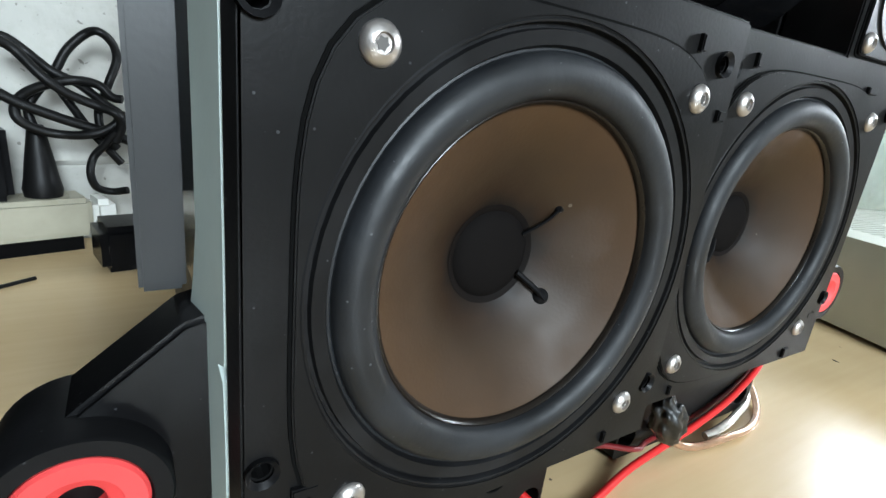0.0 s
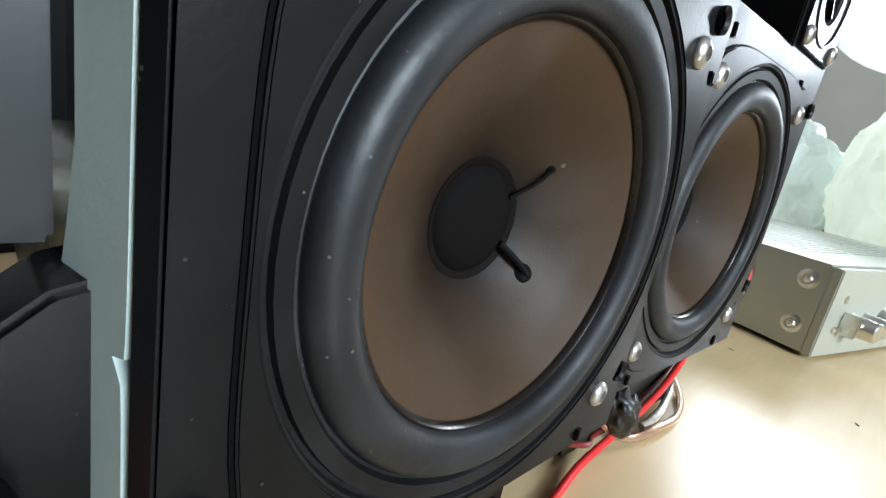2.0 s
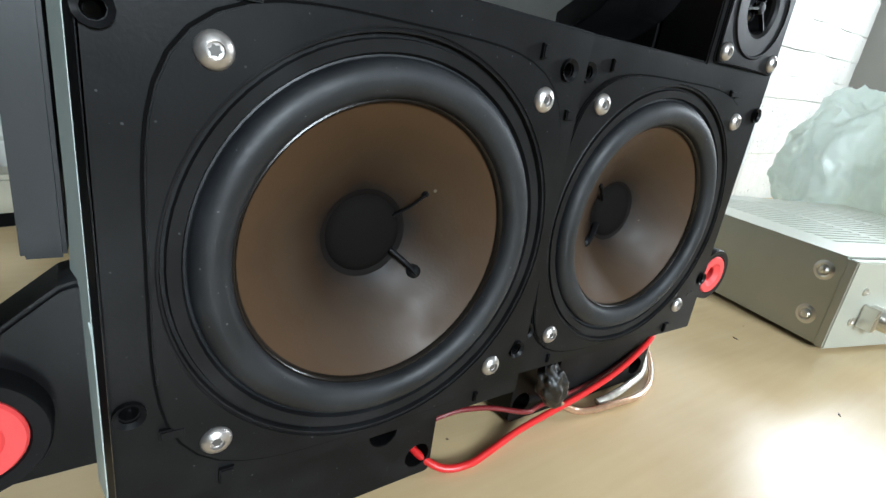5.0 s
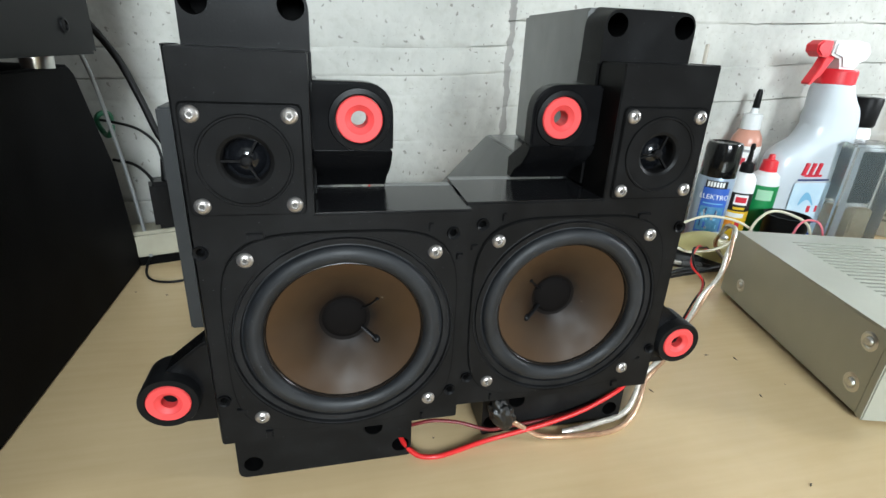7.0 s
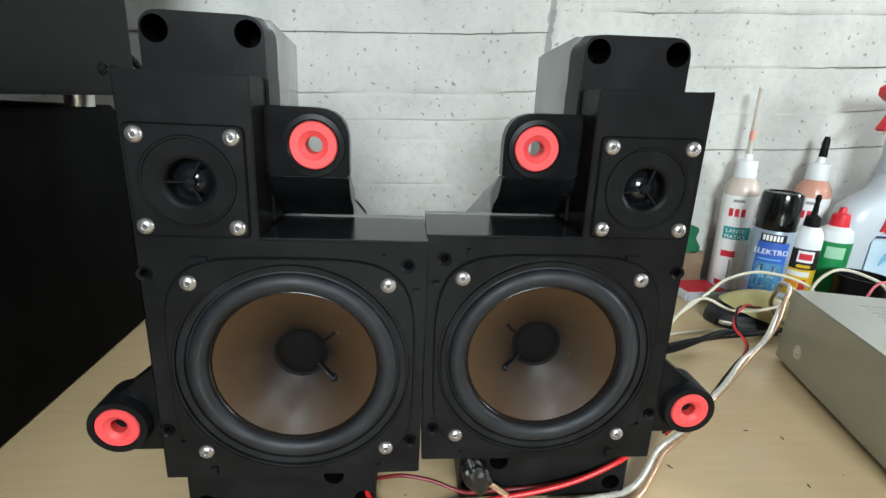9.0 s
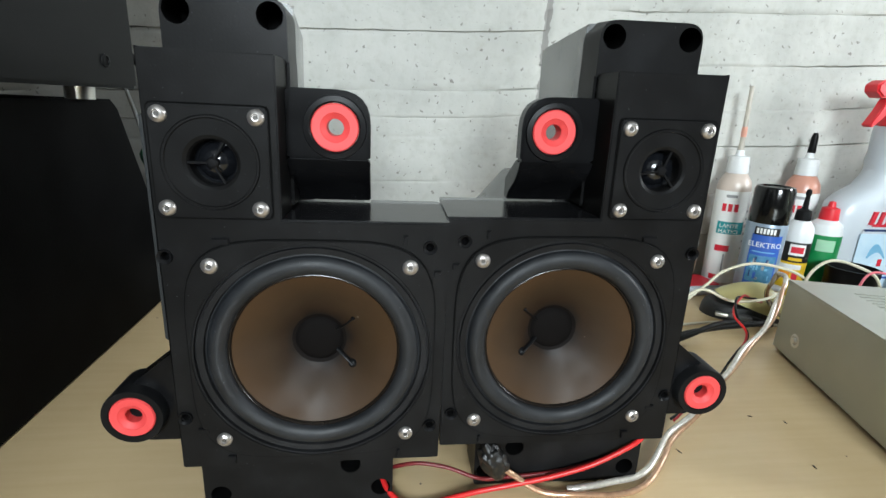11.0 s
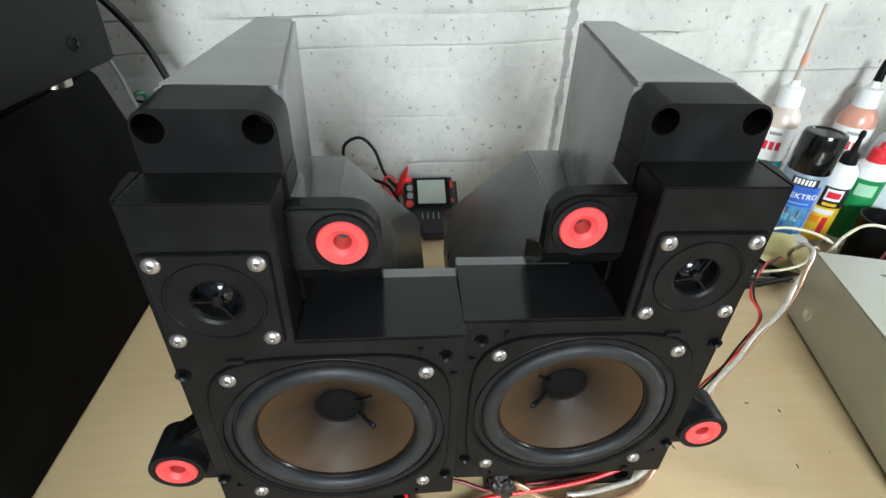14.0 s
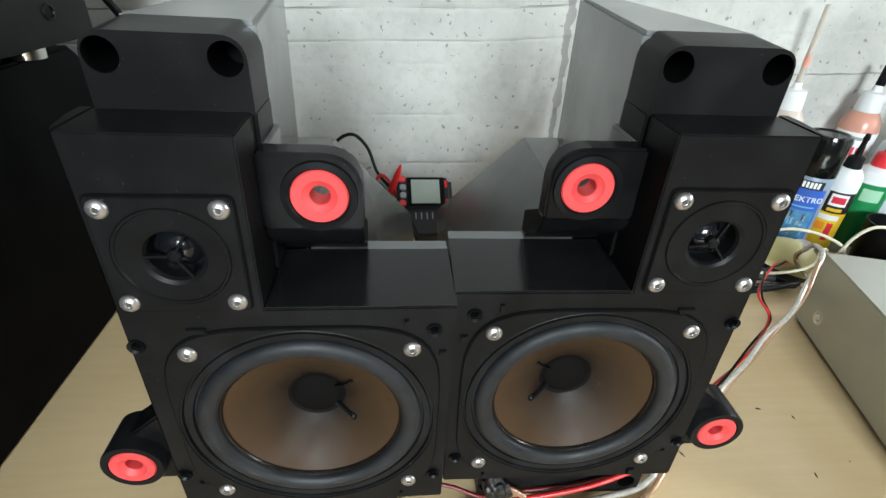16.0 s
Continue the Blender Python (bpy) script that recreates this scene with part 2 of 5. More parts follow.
def concrete_material():
    m = material("painted_concrete", (0.62, 0.61, 0.57), 0.8)
    n, l = m.node_tree.nodes, m.node_tree.links
    b = n["Principled BSDF"]
    co = n.new("ShaderNodeTexCoord")
    cloud = n.new("ShaderNodeTexNoise")
    cloud.inputs["Scale"].default_value, cloud.inputs["Detail"].default_value = 11, 12
    l.new(co.outputs["Object"], cloud.inputs["Vector"])
    r1 = n.new("ShaderNodeValToRGB")
    r1.color_ramp.elements[0].position, r1.color_ramp.elements[1].position = 0.3, 0.62
    r1.color_ramp.elements[0].color, r1.color_ramp.elements[1].color = (0.375, 0.375, 0.345, 1), (0.47, 0.465, 0.43, 1)
    l.new(cloud.outputs["Fac"], r1.inputs["Fac"])
    fine = n.new("ShaderNodeTexNoise")
    fine.inputs["Scale"].default_value, fine.inputs["Detail"].default_value = 95, 9
    l.new(co.outputs["Object"], fine.inputs["Vector"])
    r2 = n.new("ShaderNodeValToRGB")
    r2.color_ramp.elements[0].position, r2.color_ramp.elements[1].position = 0.25, 0.5
    r2.color_ramp.elements[0].color, r2.color_ramp.elements[1].color = (0.90, 0.89, 0.87, 1), (1, 1, 1, 1)
    l.new(fine.outputs["Fac"], r2.inputs["Fac"])
    mix = n.new("ShaderNodeMix")
    mix.data_type, mix.blend_type = "RGBA", "MULTIPLY"
    mix.inputs[0].default_value = 1.0
    l.new(r1.outputs["Color"], mix.inputs[6])
    l.new(r2.outputs["Color"], mix.inputs[7])
    l.new(mix.outputs[2], b.inputs["Base Color"])
    # air pits: stretched cells, only some of them open
    mp = n.new("ShaderNodeMapping")
    mp.inputs["Scale"].default_value = (104, 74, 1)
    warp = n.new("ShaderNodeTexNoise")
    warp.inputs["Scale"].default_value, warp.inputs["Detail"].default_value = 120, 4
    l.new(co.outputs["Object"], warp.inputs["Vector"])
    push = n.new("ShaderNodeVectorMath")
    push.operation, push.inputs[1].default_value = "MULTIPLY", (0.016, 0.0, 0.010)
    l.new(warp.outputs["Color"], push.inputs[0])
    moved = n.new("ShaderNodeVectorMath")
    l.new(co.outputs["Object"], moved.inputs[0])
    l.new(push.outputs["Vector"], moved.inputs[1])
    apart = n.new("ShaderNodeSeparateXYZ")
    l.new(moved.outputs["Vector"], apart.inputs[0])
    flat = n.new("ShaderNodeCombineXYZ")
    l.new(apart.outputs[0], flat.inputs[0])
    l.new(apart.outputs[2], flat.inputs[1])
    l.new(flat.outputs[0], mp.inputs["Vector"])
    pits = n.new("ShaderNodeTexVoronoi")
    pits.voronoi_dimensions = "2D"
    pits.inputs["Scale"].default_value = 1.0
    l.new(mp.outputs["Vector"], pits.inputs["Vector"])
    some = n.new("ShaderNodeSeparateColor")
    l.new(pits.outputs["Color"], some.inputs[0])
    size = n.new("ShaderNodeMapRange")
    size.inputs["From Min"].default_value, size.inputs["From Max"].default_value = 0.72, 1.0
    size.inputs["To Min"].default_value, size.inputs["To Max"].default_value = 0.03, 0.16
    l.new(some.outputs[0], size.inputs["Value"])
    hole = n.new("ShaderNodeMath")
    hole.operation = "LESS_THAN"
    l.new(pits.outputs["Distance"], hole.inputs[0])
    l.new(size.outputs["Result"], hole.inputs[1])
    dirt = n.new("ShaderNodeMix")
    dirt.data_type = "RGBA"
    dirt.inputs[7].default_value = (0.22, 0.21, 0.19, 1)
    l.new(hole.outputs[0], dirt.inputs[0])
    l.new(mix.outputs[2], dirt.inputs[6])
    # upright seam between two pours: its recess shade painted as a ragged grey band
    ragged = n.new("ShaderNodeTexNoise")
    ragged.inputs["Scale"].default_value, ragged.inputs["Detail"].default_value = 55, 6
    l.new(co.outputs["Object"], ragged.inputs["Vector"])
    shift = n.new("ShaderNodeMath")
    shift.operation, shift.inputs[1].default_value = "MULTIPLY_ADD", 0.016
    l.new(ragged.outputs["Fac"], shift.inputs[0])
    split = n.new("ShaderNodeSeparateXYZ")
    l.new(co.outputs["Object"], split.inputs[0])
    l.new(split.outputs[0], shift.inputs[2])
    band = n.new("ShaderNodeMath")
    band.operation, band.inputs[1].default_value, band.inputs[2].default_value = "COMPARE", 0.3065, 0.0042
    l.new(shift.outputs[0], band.inputs[0])
    seam = n.new("ShaderNodeMix")
    seam.data_type = "RGBA"
    seam.inputs[7].default_value = (0.25, 0.24, 0.225, 1)
    l.new(band.outputs[0], seam.inputs[0])
    l.new(dirt.outputs[2], seam.inputs[6])
    l.new(seam.outputs[2], b.inputs["Base Color"])
    sub = n.new("ShaderNodeMath")
    sub.operation = "SUBTRACT"
    l.new(fine.outputs["Fac"], sub.inputs[0])
    l.new(hole.outputs[0], sub.inputs[1])
    bn = n.new("ShaderNodeBump")
    bn.inputs["Strength"].default_value, bn.inputs["Distance"].default_value = 0.32, 0.002
    l.new(sub.outputs[0], bn.inputs["Height"])
    l.new(bn.outputs["Normal"], b.inputs["Normal"])
    return m


TABLE = table_material()
CONCRETE = concrete_material()
PLASTER = material("room_plaster", (0.22, 0.215, 0.20), 0.8, spots=0.15, scale=3, bump=0.2, bump_scale=60)
FLOOR = material("floor_screed", (0.28, 0.27, 0.25), 0.7, spots=0.2, scale=4)
CABINET = material("black_cabinet_vinyl", (0.0085, 0.0085, 0.009), 0.65, spots=0.4, scale=20, bump=0.15, bump_scale=500, spec=0.04)
AMP = material("champagne_metal", (0.46, 0.47, 0.405), 0.36, metal=0.35, spots=0.06, scale=30, bump=0.03, bump_scale=900)
CHROME = material("brushed_knob", (0.75, 0.74, 0.7), 0.28, metal=1.0, bump=0.05, bump_scale=1500)


# ---- mesh helpers ----
def part(name, bm, mat, parent=None, label="", smooth=35):
    """Links a bmesh as one mesh object, under a thing or a part."""
    bmesh.ops.recalc_face_normals(bm, faces=bm.faces)
    me = bpy.data.meshes.new(name)
    bm.to_mesh(me)
    bm.free()
    me.materials.append(mat)
    if smooth:
        me.shade_smooth()
        me.set_sharp_from_angle(angle=radians(smooth))
    ob = new(name, me)
    ob.parent = parent
    if label:
        ob["label"] = label
    return ob


def empty(name, m, label, category, group="", kind=""):
    ob = new(name)
    ob.empty_display_size = 0.02
    ob.matrix_world = m
    return tagged(ob, label, category, group, kind)


def bevel(bm, width, segments=2, angle=30):
    edges = [e for e in bm.edges if len(e.link_faces) == 2 and e.calc_face_angle(0) > radians(angle)]
    if width and edges:
        bmesh.ops.bevel(bm, geom=edges, offset=width, segments=segments, affect="EDGES", clamp_overlap=True)
    return bm


def box(x0, x1, y0, y1, z0, z1, width=0.0, segments=2):
    bm = bmesh.new()
    bmesh.ops.create_cube(bm, size=1)
    for v in bm.verts:
        v.co = ((x0 + x1) / 2 + v.co.x * (x1 - x0), (y0 + y1) / 2 + v.co.y * (y1 - y0), (z0 + z1) / 2 + v.co.z * (z1 - z0))
    return bevel(bm, width, segments)


def rounded(points, radii, steps=6):
    """A closed outline with its corners rounded."""
    out, k = [], len(points)
    for i, p in enumerate(points):
        r = radii[i] if isinstance(radii, (list, tuple)) else radii
        p = Vector(p)
        a, b = Vector(points[i - 1]) - p, Vector(points[(i + 1) % k]) - p
        if r <= 0:
            out.append(tuple(p))
            continue
        half = a.angle(b) / 2
        d = min(r / math.tan(half), a.length * 0.49, b.length * 0.49)
        s, e = p + a.normalized() * d, p + b.normalized() * d
        for j in range(steps + 1):
            t = j / steps
            out.append(tuple((1 - t) ** 2 * s + 2 * t * (1 - t) * p + t * t * e))
    return out


def prism(outline, lo, hi, axis="y", width=0.0, segments=2, bm=None):
    """A flat outline drawn out along an axis. axis y: outline in x, z; axis z: in x, y; axis x: in y, z."""
    bm = bm or bmesh.new()
    put = {"y": lambda a, b, c: (a, c, b), "z": lambda a, b, c: (a, b, c), "x": lambda a, b, c: (c, a, b)}[axis]
    low = [bm.verts.new(put(a, b, lo)) for a, b in outline]
    high = [bm.verts.new(put(a, b, hi)) for a, b in outline]
    k = len(outline)
    caps = [bm.faces.new(low), bm.faces.new(high[::-1])]
    for i in range(k):
        bm.faces.new((low[i], low[(i + 1) % k], high[(i + 1) % k], high[i]))
    bmesh.ops.recalc_face_normals(bm, faces=bm.faces)
    if width:
        edges = {e for f in caps for e in f.edges}
        bmesh.ops.bevel(bm, geom=list(edges), offset=width, segments=segments, affect="EDGES", clamp_overlap=True)
    return bm


def circle(cx, cy, r, n=32):
    return [(cx + r * math.cos(2 * math.pi * i / n), cy + r * math.sin(2 * math.pi * i / n)) for i in range(n)]


def plate_with_holes(outline, holes, lo, hi, axis="y", width=0.0):
    """A plate whose holes go through: the outline and hole loops are bridged by triangle fill."""
    bm = bmesh.new()
    put = {"y": lambda a, b, c: (a, c, b), "z": lambda a, b, c: (a, b, c), "x": lambda a, b, c: (c, a, b)}[axis]
    loops = []
    for pts in [outline, *holes]:
        vs = [bm.verts.new(put(a, b, lo)) for a, b in pts]
        loops.append([bm.edges.new((vs[i], vs[(i + 1) % len(vs)])) for i in range(len(vs))])
    edges = [e for loop in loops for e in loop]
    bmesh.ops.triangle_fill(bm, edges=edges, use_beauty=True)
    faces = list(bm.faces)
    ext = bmesh.ops.extrude_face_region(bm, geom=faces)
    off = {"y": (0, hi - lo, 0), "z": (0, 0, hi - lo), "x": (hi - lo, 0, 0)}[axis]
    bmesh.ops.translate(bm, verts=[g for g in ext["geom"] if isinstance(g, bmesh.types.BMVert)], vec=off)
    bmesh.ops.recalc_face_normals(bm, faces=bm.faces)
    if width:
        sharp = [e for e in bm.edges if len(e.link_faces) == 2 and e.calc_face_angle(0) > radians(60)]
        bmesh.ops.bevel(bm, geom=sharp, offset=width, segments=2, affect="EDGES", clamp_overlap=True)
    return bm


def lathe(profile, centre=(0, 0, 0), axis="z", n=48, bm=None):
    """Turns a profile of (radius, height) round an axis through centre."""
    bm = bm or bmesh.new()
    c = Vector(centre)
    rings = []
    for r, h in profile:
        ring = []
        for i in range(n if r > 1e-6 else 1):
            a = 2 * math.pi * i / n
            u, v = r * math.cos(a), r * math.sin(a)
            ring.append(bm.verts.new(c + Vector({"z": (u, v, h), "y": (u, h, v), "x": (h, u, v)}[axis])))
        rings.append(ring)
    for p, q in zip(rings, rings[1:]):
        for i in range(n):
            j = (i + 1) % n
            f = [p[i % len(p)], p[j % len(p)], q[j % len(q)], q[i % len(q)]]
            f = list(dict.fromkeys(f))
            if len(f) > 2:
                bm.faces.new(f)
    return bm


def spline(points, steps=8):
    """A smooth line through points."""
    p = [Vector(q) for q in points]
    p = [2 * p[0] - p[1], *p, 2 * p[-1] - p[-2]]
    out = []
    for i in range(1, len(p) - 2):
        for j in range(steps):
            t = j / steps
            out.append(0.5 * (2 * p[i] + (p[i + 1] - p[i - 1]) * t + (2 * p[i - 1] - 5 * p[i] + 4 * p[i + 1] - p[i + 2]) * t * t
                              + (3 * p[i] - p[i - 1] - 3 * p[i + 1] + p[i + 2]) * t ** 3))
    out.append(p[-2])
    return out


def tube(points, r, n=10, steps=8, bm=None, squash=1.0, cap=True):
    """A round cable along a smooth line."""
    bm = bm or bmesh.new()
    line = spline(points, steps)
    up = Vector((0, 0, 1))
    last = None
    for i, p in enumerate(line):
        d = (line[min(i + 1, len(line) - 1)] - line[max(i - 1, 0)]).normalized()
        side = d.cross(up)
        if side.length < 1e-3:
            side = Vector((1, 0, 0))
        side.normalize()
        over = side.cross(d).normalized()
        up = over
        ring = [bm.verts.new(p + side * r * math.cos(2 * math.pi * k / n) + over * r * squash * math.sin(2 * math.pi * k / n)) for k in range(n)]
        if last:
            for k in range(n):
                bm.faces.new((last[k], last[(k + 1) % n], ring[(k + 1) % n], ring[k]))
        elif cap:
            bm.faces.new(ring)
        last = ring
    if cap:
        bm.faces.new(last[::-1])
    return bm


# ---- the room ----
def wall_mesh():
    """Board-marked concrete: planks with their own set-back and thin rough joints."""
    bm = bmesh.new()
    x0, x1, step = -1.25, 1.75, 0.006
    nx = int((x1 - x0) / step)
    # height of each joint at x = 0.12, and its strength
    joints_left = [(0.075, 0.5), (0.140, 0.25), (0.202, 0.25), (0.227, 0.4), (0.262, 1.0), (0.335, 0.8), (0.42, 0.6), (0.51, 0.6)]
    joints_right = [(0.045, 0.4), (0.11, 0.5), (0.180, 0.7), (0.232, 1.0), (0.292, 1.0), (0.36, 0.9), (0.45, 0.7)]
    tilt = 0.055
    rows = {-0.12, 0.736}
    for j, k in joints_left + joints_right:
        rows |= {round(j + d, 4) for d in (-0.0013, 0.0, 0.0013)}
    rows |= {round(-0.12 + 0.008 * k, 4) for k in range(107)}
    rows = sorted(rows)
    rows = [z for i, z in enumerate(rows) if i == 0 or z - rows[i - 1] > 0.0009]
    rng = random.Random(5)
    setback = [rng.uniform(-0.0016, 0.0016) for i in range(60)]

    def depth(x, z):
        edge = 0.295 + 0.007 * noise.noise((z * 14, 3, 1)) + 0.004 * noise.noise((z * 60, 9, 1))
        right = x > edge
        joints = joints_right if right else joints_left
        i = sum(z > j for j, k in joints)
        d = setback[i + (20 if right else 0)]
        gap, deep = min((abs(z - j), k) for j, k in joints)
        if gap < 0.0006:
            d += 0.0055 * deep * max(0.0, 0.35 + 1.1 * noise.noise((x * 11, 5, z * 9)))
        d += 0.004 * max(0, 1 - abs(x - edge - 0.004) / 0.006)
        rough = 0.0014 if right and x < 0.75 else 0.0005 + 0.0008 * max(0.0, 1 - abs(x - 0.25) / 0.08)
        d += rough * noise.noise((x * 90, 2, z * 90)) + rough * 0.8 * noise.noise((x * 200, 2, z * 200))
        if not right:
            ridge = max(0, 1 - abs(z - 0.082 - 0.006 * noise.noise((x * 25, 0, 0))) / 0.006)
            d -= 0.006 * ridge * max(0, 0.5 + noise.noise((x * 40, 7, 0)))
        return d

    grid = []
    for z in rows:
        line = []
        for i in range(nx + 1):
            x = x0 + i * step
            wob = 0.0035 * noise.noise((x * 6, 0.3, z * 2)) + 0.0012 * noise.noise((x * 50, 1, 1))
            line.append(bm.verts.new((x, 0.444 + depth(x, z), z + wob + tilt * (x - 0.12))))
        grid.append(line)
    for p, q in zip(grid, grid[1:]):
        for i in range(nx):
            bm.faces.new((p[i], p[i + 1], q[i + 1], q[i]))
    far = [bm.verts.new(c) for c in ((x0, 0.6, -0.06), (x1, 0.6, -0.02), (x1, 0.6, 0.66), (x0, 0.6, 0.62))]
    bm.faces.new(far)
    return bm


tagged(part("wall_north", wall_mesh(), CONCRETE, smooth=60), "whitewashed board-marked concrete wall with pits and rough joints", "wall", kind="structure")
tagged(part("wall_north_upper", box(-1.25, 1.75, 0.460, 0.6, 0.62, 1.68), PLASTER), "pale plastered wall above the concrete", "wall", kind="structure")
tagged(part("wall_north_lower", box(-1.25, 1.75, 0.460, 0.6, -0.75, -0.02), PLASTER), "pale plastered wall under the workbench", "wall", kind="structure")
tagged(part("wall_west", box(-1.35, -1.25, -2.5, 0.6, -0.75, 1.68), PLASTER), "pale plastered side wall", "wall", kind="structure")
tagged(part("floor", box(-1.35, 1.85, -2.5, 0.6, -0.8, -0.75), FLOOR), "grey screed floor", "floor", kind="structure")
tagged(part("ceiling", box(-1.35, 1.85, -2.5, 0.6, 1.68, 1.78), PLASTER), "pale plastered ceiling", "ceiling", kind="structure")


def wall_with_opening(name, axis, at, thick, hole, b0, b1):
    """A wall across x or y, with a window opening."""
    outline = [(b0, -0.75), (b1, -0.75), (b1, 1.68), (b0, 1.68)]
    return tagged(part(name, plate_with_holes(outline, hole, at, at + thick, axis), PLASTER, smooth=0),
                  "pale plastered wall with a window opening", "wall", kind="structure")


ROUND = circle(0.10, 0.765, 0.305, 48)
NEAR = [(-0.60, 0.34), (-0.24, 0.34), (-0.24, 0.86), (-0.60, 0.86)]
SQUARE = [(-0.65, 0.45), (0.65, 0.45), (0.65, 1.4), (-0.65, 1.4)]
wall_with_opening("wall_east", "x", 1.75, 0.12, [ROUND, NEAR], -2.5, 0.6)
wall_with_opening("wall_south", "y", -2.62, 0.12, [SQUARE], -1.35, 1.85)
FRAME_PAINT = material("window_paint", (0.75, 0.75, 0.72), 0.4, spots=0.08)


def window(name, axis, at, outer, inner, strength, label):
    win = part(name, plate_with_holes(outer, [inner], at, at + 0.04, axis, 0.003), FRAME_PAINT)
    tagged(win, label, "window", kind="structure")
    part("pane", prism(inner, at + 0.018, at + 0.022, axis), glowing(name + "_daylight", (0.95, 0.98, 1.0), strength), win)


window("window_1", "x", 1.80, circle(0.10, 0.765, 0.304, 48), circle(0.10, 0.765, 0.275, 48), 7.0, "round window, bright with overcast daylight")
window("window_2", "y", -2.58, [(-0.649, 0.451), (0.649, 0.451), (0.649, 1.399), (-0.649, 1.399)], [(-0.6, 0.5), (0.6, 0.5), (0.6, 1.35), (-0.6, 1.35)], 3.0, "white painted window with overcast daylight outside")
window("window_3", "x", 1.80, [(-0.599, 0.341), (-0.241, 0.341), (-0.241, 0.859), (-0.599, 0.859)], [(-0.56, 0.38), (-0.28, 0.38), (-0.28, 0.82), (-0.56, 0.82)], 3.0, "white painted side window with overcast daylight outside")

tagged(part("workbench_top", box(-1.2, 1.6, -0.62, 0.436, -0.035, 0.0, 0.002), TABLE), "beige laminate workbench top with scratches and specks", "workbench")


# ---- loudspeakers ----
def dome_screw(cx, y, cz, r, parent):
    bm = lathe([(r, 0.0), (r, -0.0005), (r * 0.93, -0.0011), (r * 0.74, -0.0018), (r * 0.46, -0.0022), (r * 0.42, -0.0014), (0, -0.0012)], (cx, y, cz), "y", 20)
    sc = part("screw", bm, STEEL, parent, "steel button-head screw")
    star = []
    for i in range(12):
        rr = r * (0.34 if i % 2 else 0.24)
        a = 2 * math.pi * i / 12 + 0.4
        star.append((cx + rr * math.cos(a), cz + rr * math.sin(a)))
    part("socket", prism(star, y - 0.00155, y - 0.0010, "y"), SOCKET, sc)


def loudspeaker(sx, m, label):
    """A stripped two-way cabinet; sx -1: its tall column on the -x side, 1: on the +x side."""
    top = empty("loudspeaker", m, label, "loudspeaker", "pair of stripped loudspeakers")
    X = lambda pts: [(sx * a, b) for a, b in pts]
    WO, WZ, TO, TZ = 0.069, 0.1142, 0.1128, 0.2134

    # black front: low part round the woofer and the column with the tweeter
    outline = X([(0.0006, 0.046), (0.141, 0.046), (0.141, 0.262), (0.083, 0.262), (0.083, 0.1865), (0.0006, 0.1865)])
    plugs = [(0.138, 0.168), (0.0103, 0.174), (0.137, 0.078), (0.0065, 0.0685)]
    holes = [circle(sx * WO, WZ, 0.0602, 56), circle(sx * TO, TZ, 0.019, 32)] + [circle(sx * a, b, 0.0022, 10) for a, b in plugs]
    part("front_baffle", plate_with_holes(outline, holes, 0.0, 0.0275, "y", 0.0006), BLACK, top)
    for a, b in plugs:
        bm = lathe([(0.0024, -0.0004), (0.0036, -0.0014), (0.0037, 0.001), (0.0024, 0.003), (0.0016, 0.012)], (sx * a, 0, b), "y", 14)
        part("peg_socket", bm, BLACK_RIM, top)
    for a, b, w, h in ((0.023, 0.178, 0.0022, 0.0045), (0.006, 0.160, 0.0036, 0.0034), (0.024, 0.051, 0.0016, 0.004), (0.115, 0.051, 0.004, 0.005), (0.112, 0.176, 0.008, 0.003), (0.128, 0.070, 0.006, 0.003)):
        part("clip", prism(X([(a - w / 2, b - h / 2), (a + w / 2, b - h / 2), (a + w / 2, b + h / 2), (a - w / 2, b + h / 2)]), -0.0016, 0.002, "y", 0.0004), BLACK_RIM, top)
    # shelf of the front behind the low part
    part("front_rim", prism(X([(0.0006, 0.0010), (0.0828, 0.0010), (0.0828, 0.0478), (0.0006, 0.0478)]), 0.1855, 0.1871, "z"), SHELF, top, "glossy black top of the front")
    part("rear_strip", prism(X([(0.0006, 0.0480), (0.0415, 0.0480), (0.0415, 0.0555), (0.0006, 0.0555)]), 0.055, 0.18725, "z"), GREY, top)
    # grey body: flat top outside, long slope down towards its twin, deeper at the bottom
    bm = bmesh.new()
    rings = []
    for z, a, y in ((0.078, 0.0080, 0.286), (0.0835, 0.0080, 0.2835), (0.1870, 0.0745, 0.2165)):
        rings.append([bm.verts.new((sx * p, q, z)) for p, q in ((a, 0.0556), (0.139, 0.0556), (0.139, y), (a, y))])
    for p, q in zip(rings, rings[1:]):
        for k in range(4):
            bm.faces.new((p[k], p[(k + 1) % 4], q[(k + 1) % 4], q[k]))
    bm.faces.new(rings[0])
    bm.faces.new(rings[-1][::-1])
    bmesh.ops.recalc_face_normals(bm, faces=bm.faces)
    part("body", bevel(bm, 0.0012), GREY, top)
    part("body_base", prism(X([(0.0105, 0.0556), (0.1385, 0.0556), (0.1385, 0.284), (0.0105, 0.284)]), 0.03, 0.0779, "z", 0.001), BLACK, top)
    part("rear_foot", box(min(sx * 0.04, sx * 0.139), max(sx * 0.04, sx * 0.139), 0.12, 0.15, 0.0, 0.0302, 0.001), BLACK, top)
    col = X([(0.083, 0.0525), (0.1375, 0.0525), (0.128, 0.206), (0.1005, 0.206)])
    bm = prism(col, 0.1872, 0.2935, "z", 0.002)
    for v in bm.verts:
        if v.co.z > 0.25:
            v.co.z -= 0.0022 * max(0.0, (0.206 - v.co.y) / 0.154)
    part("column", bm, GREY, top)
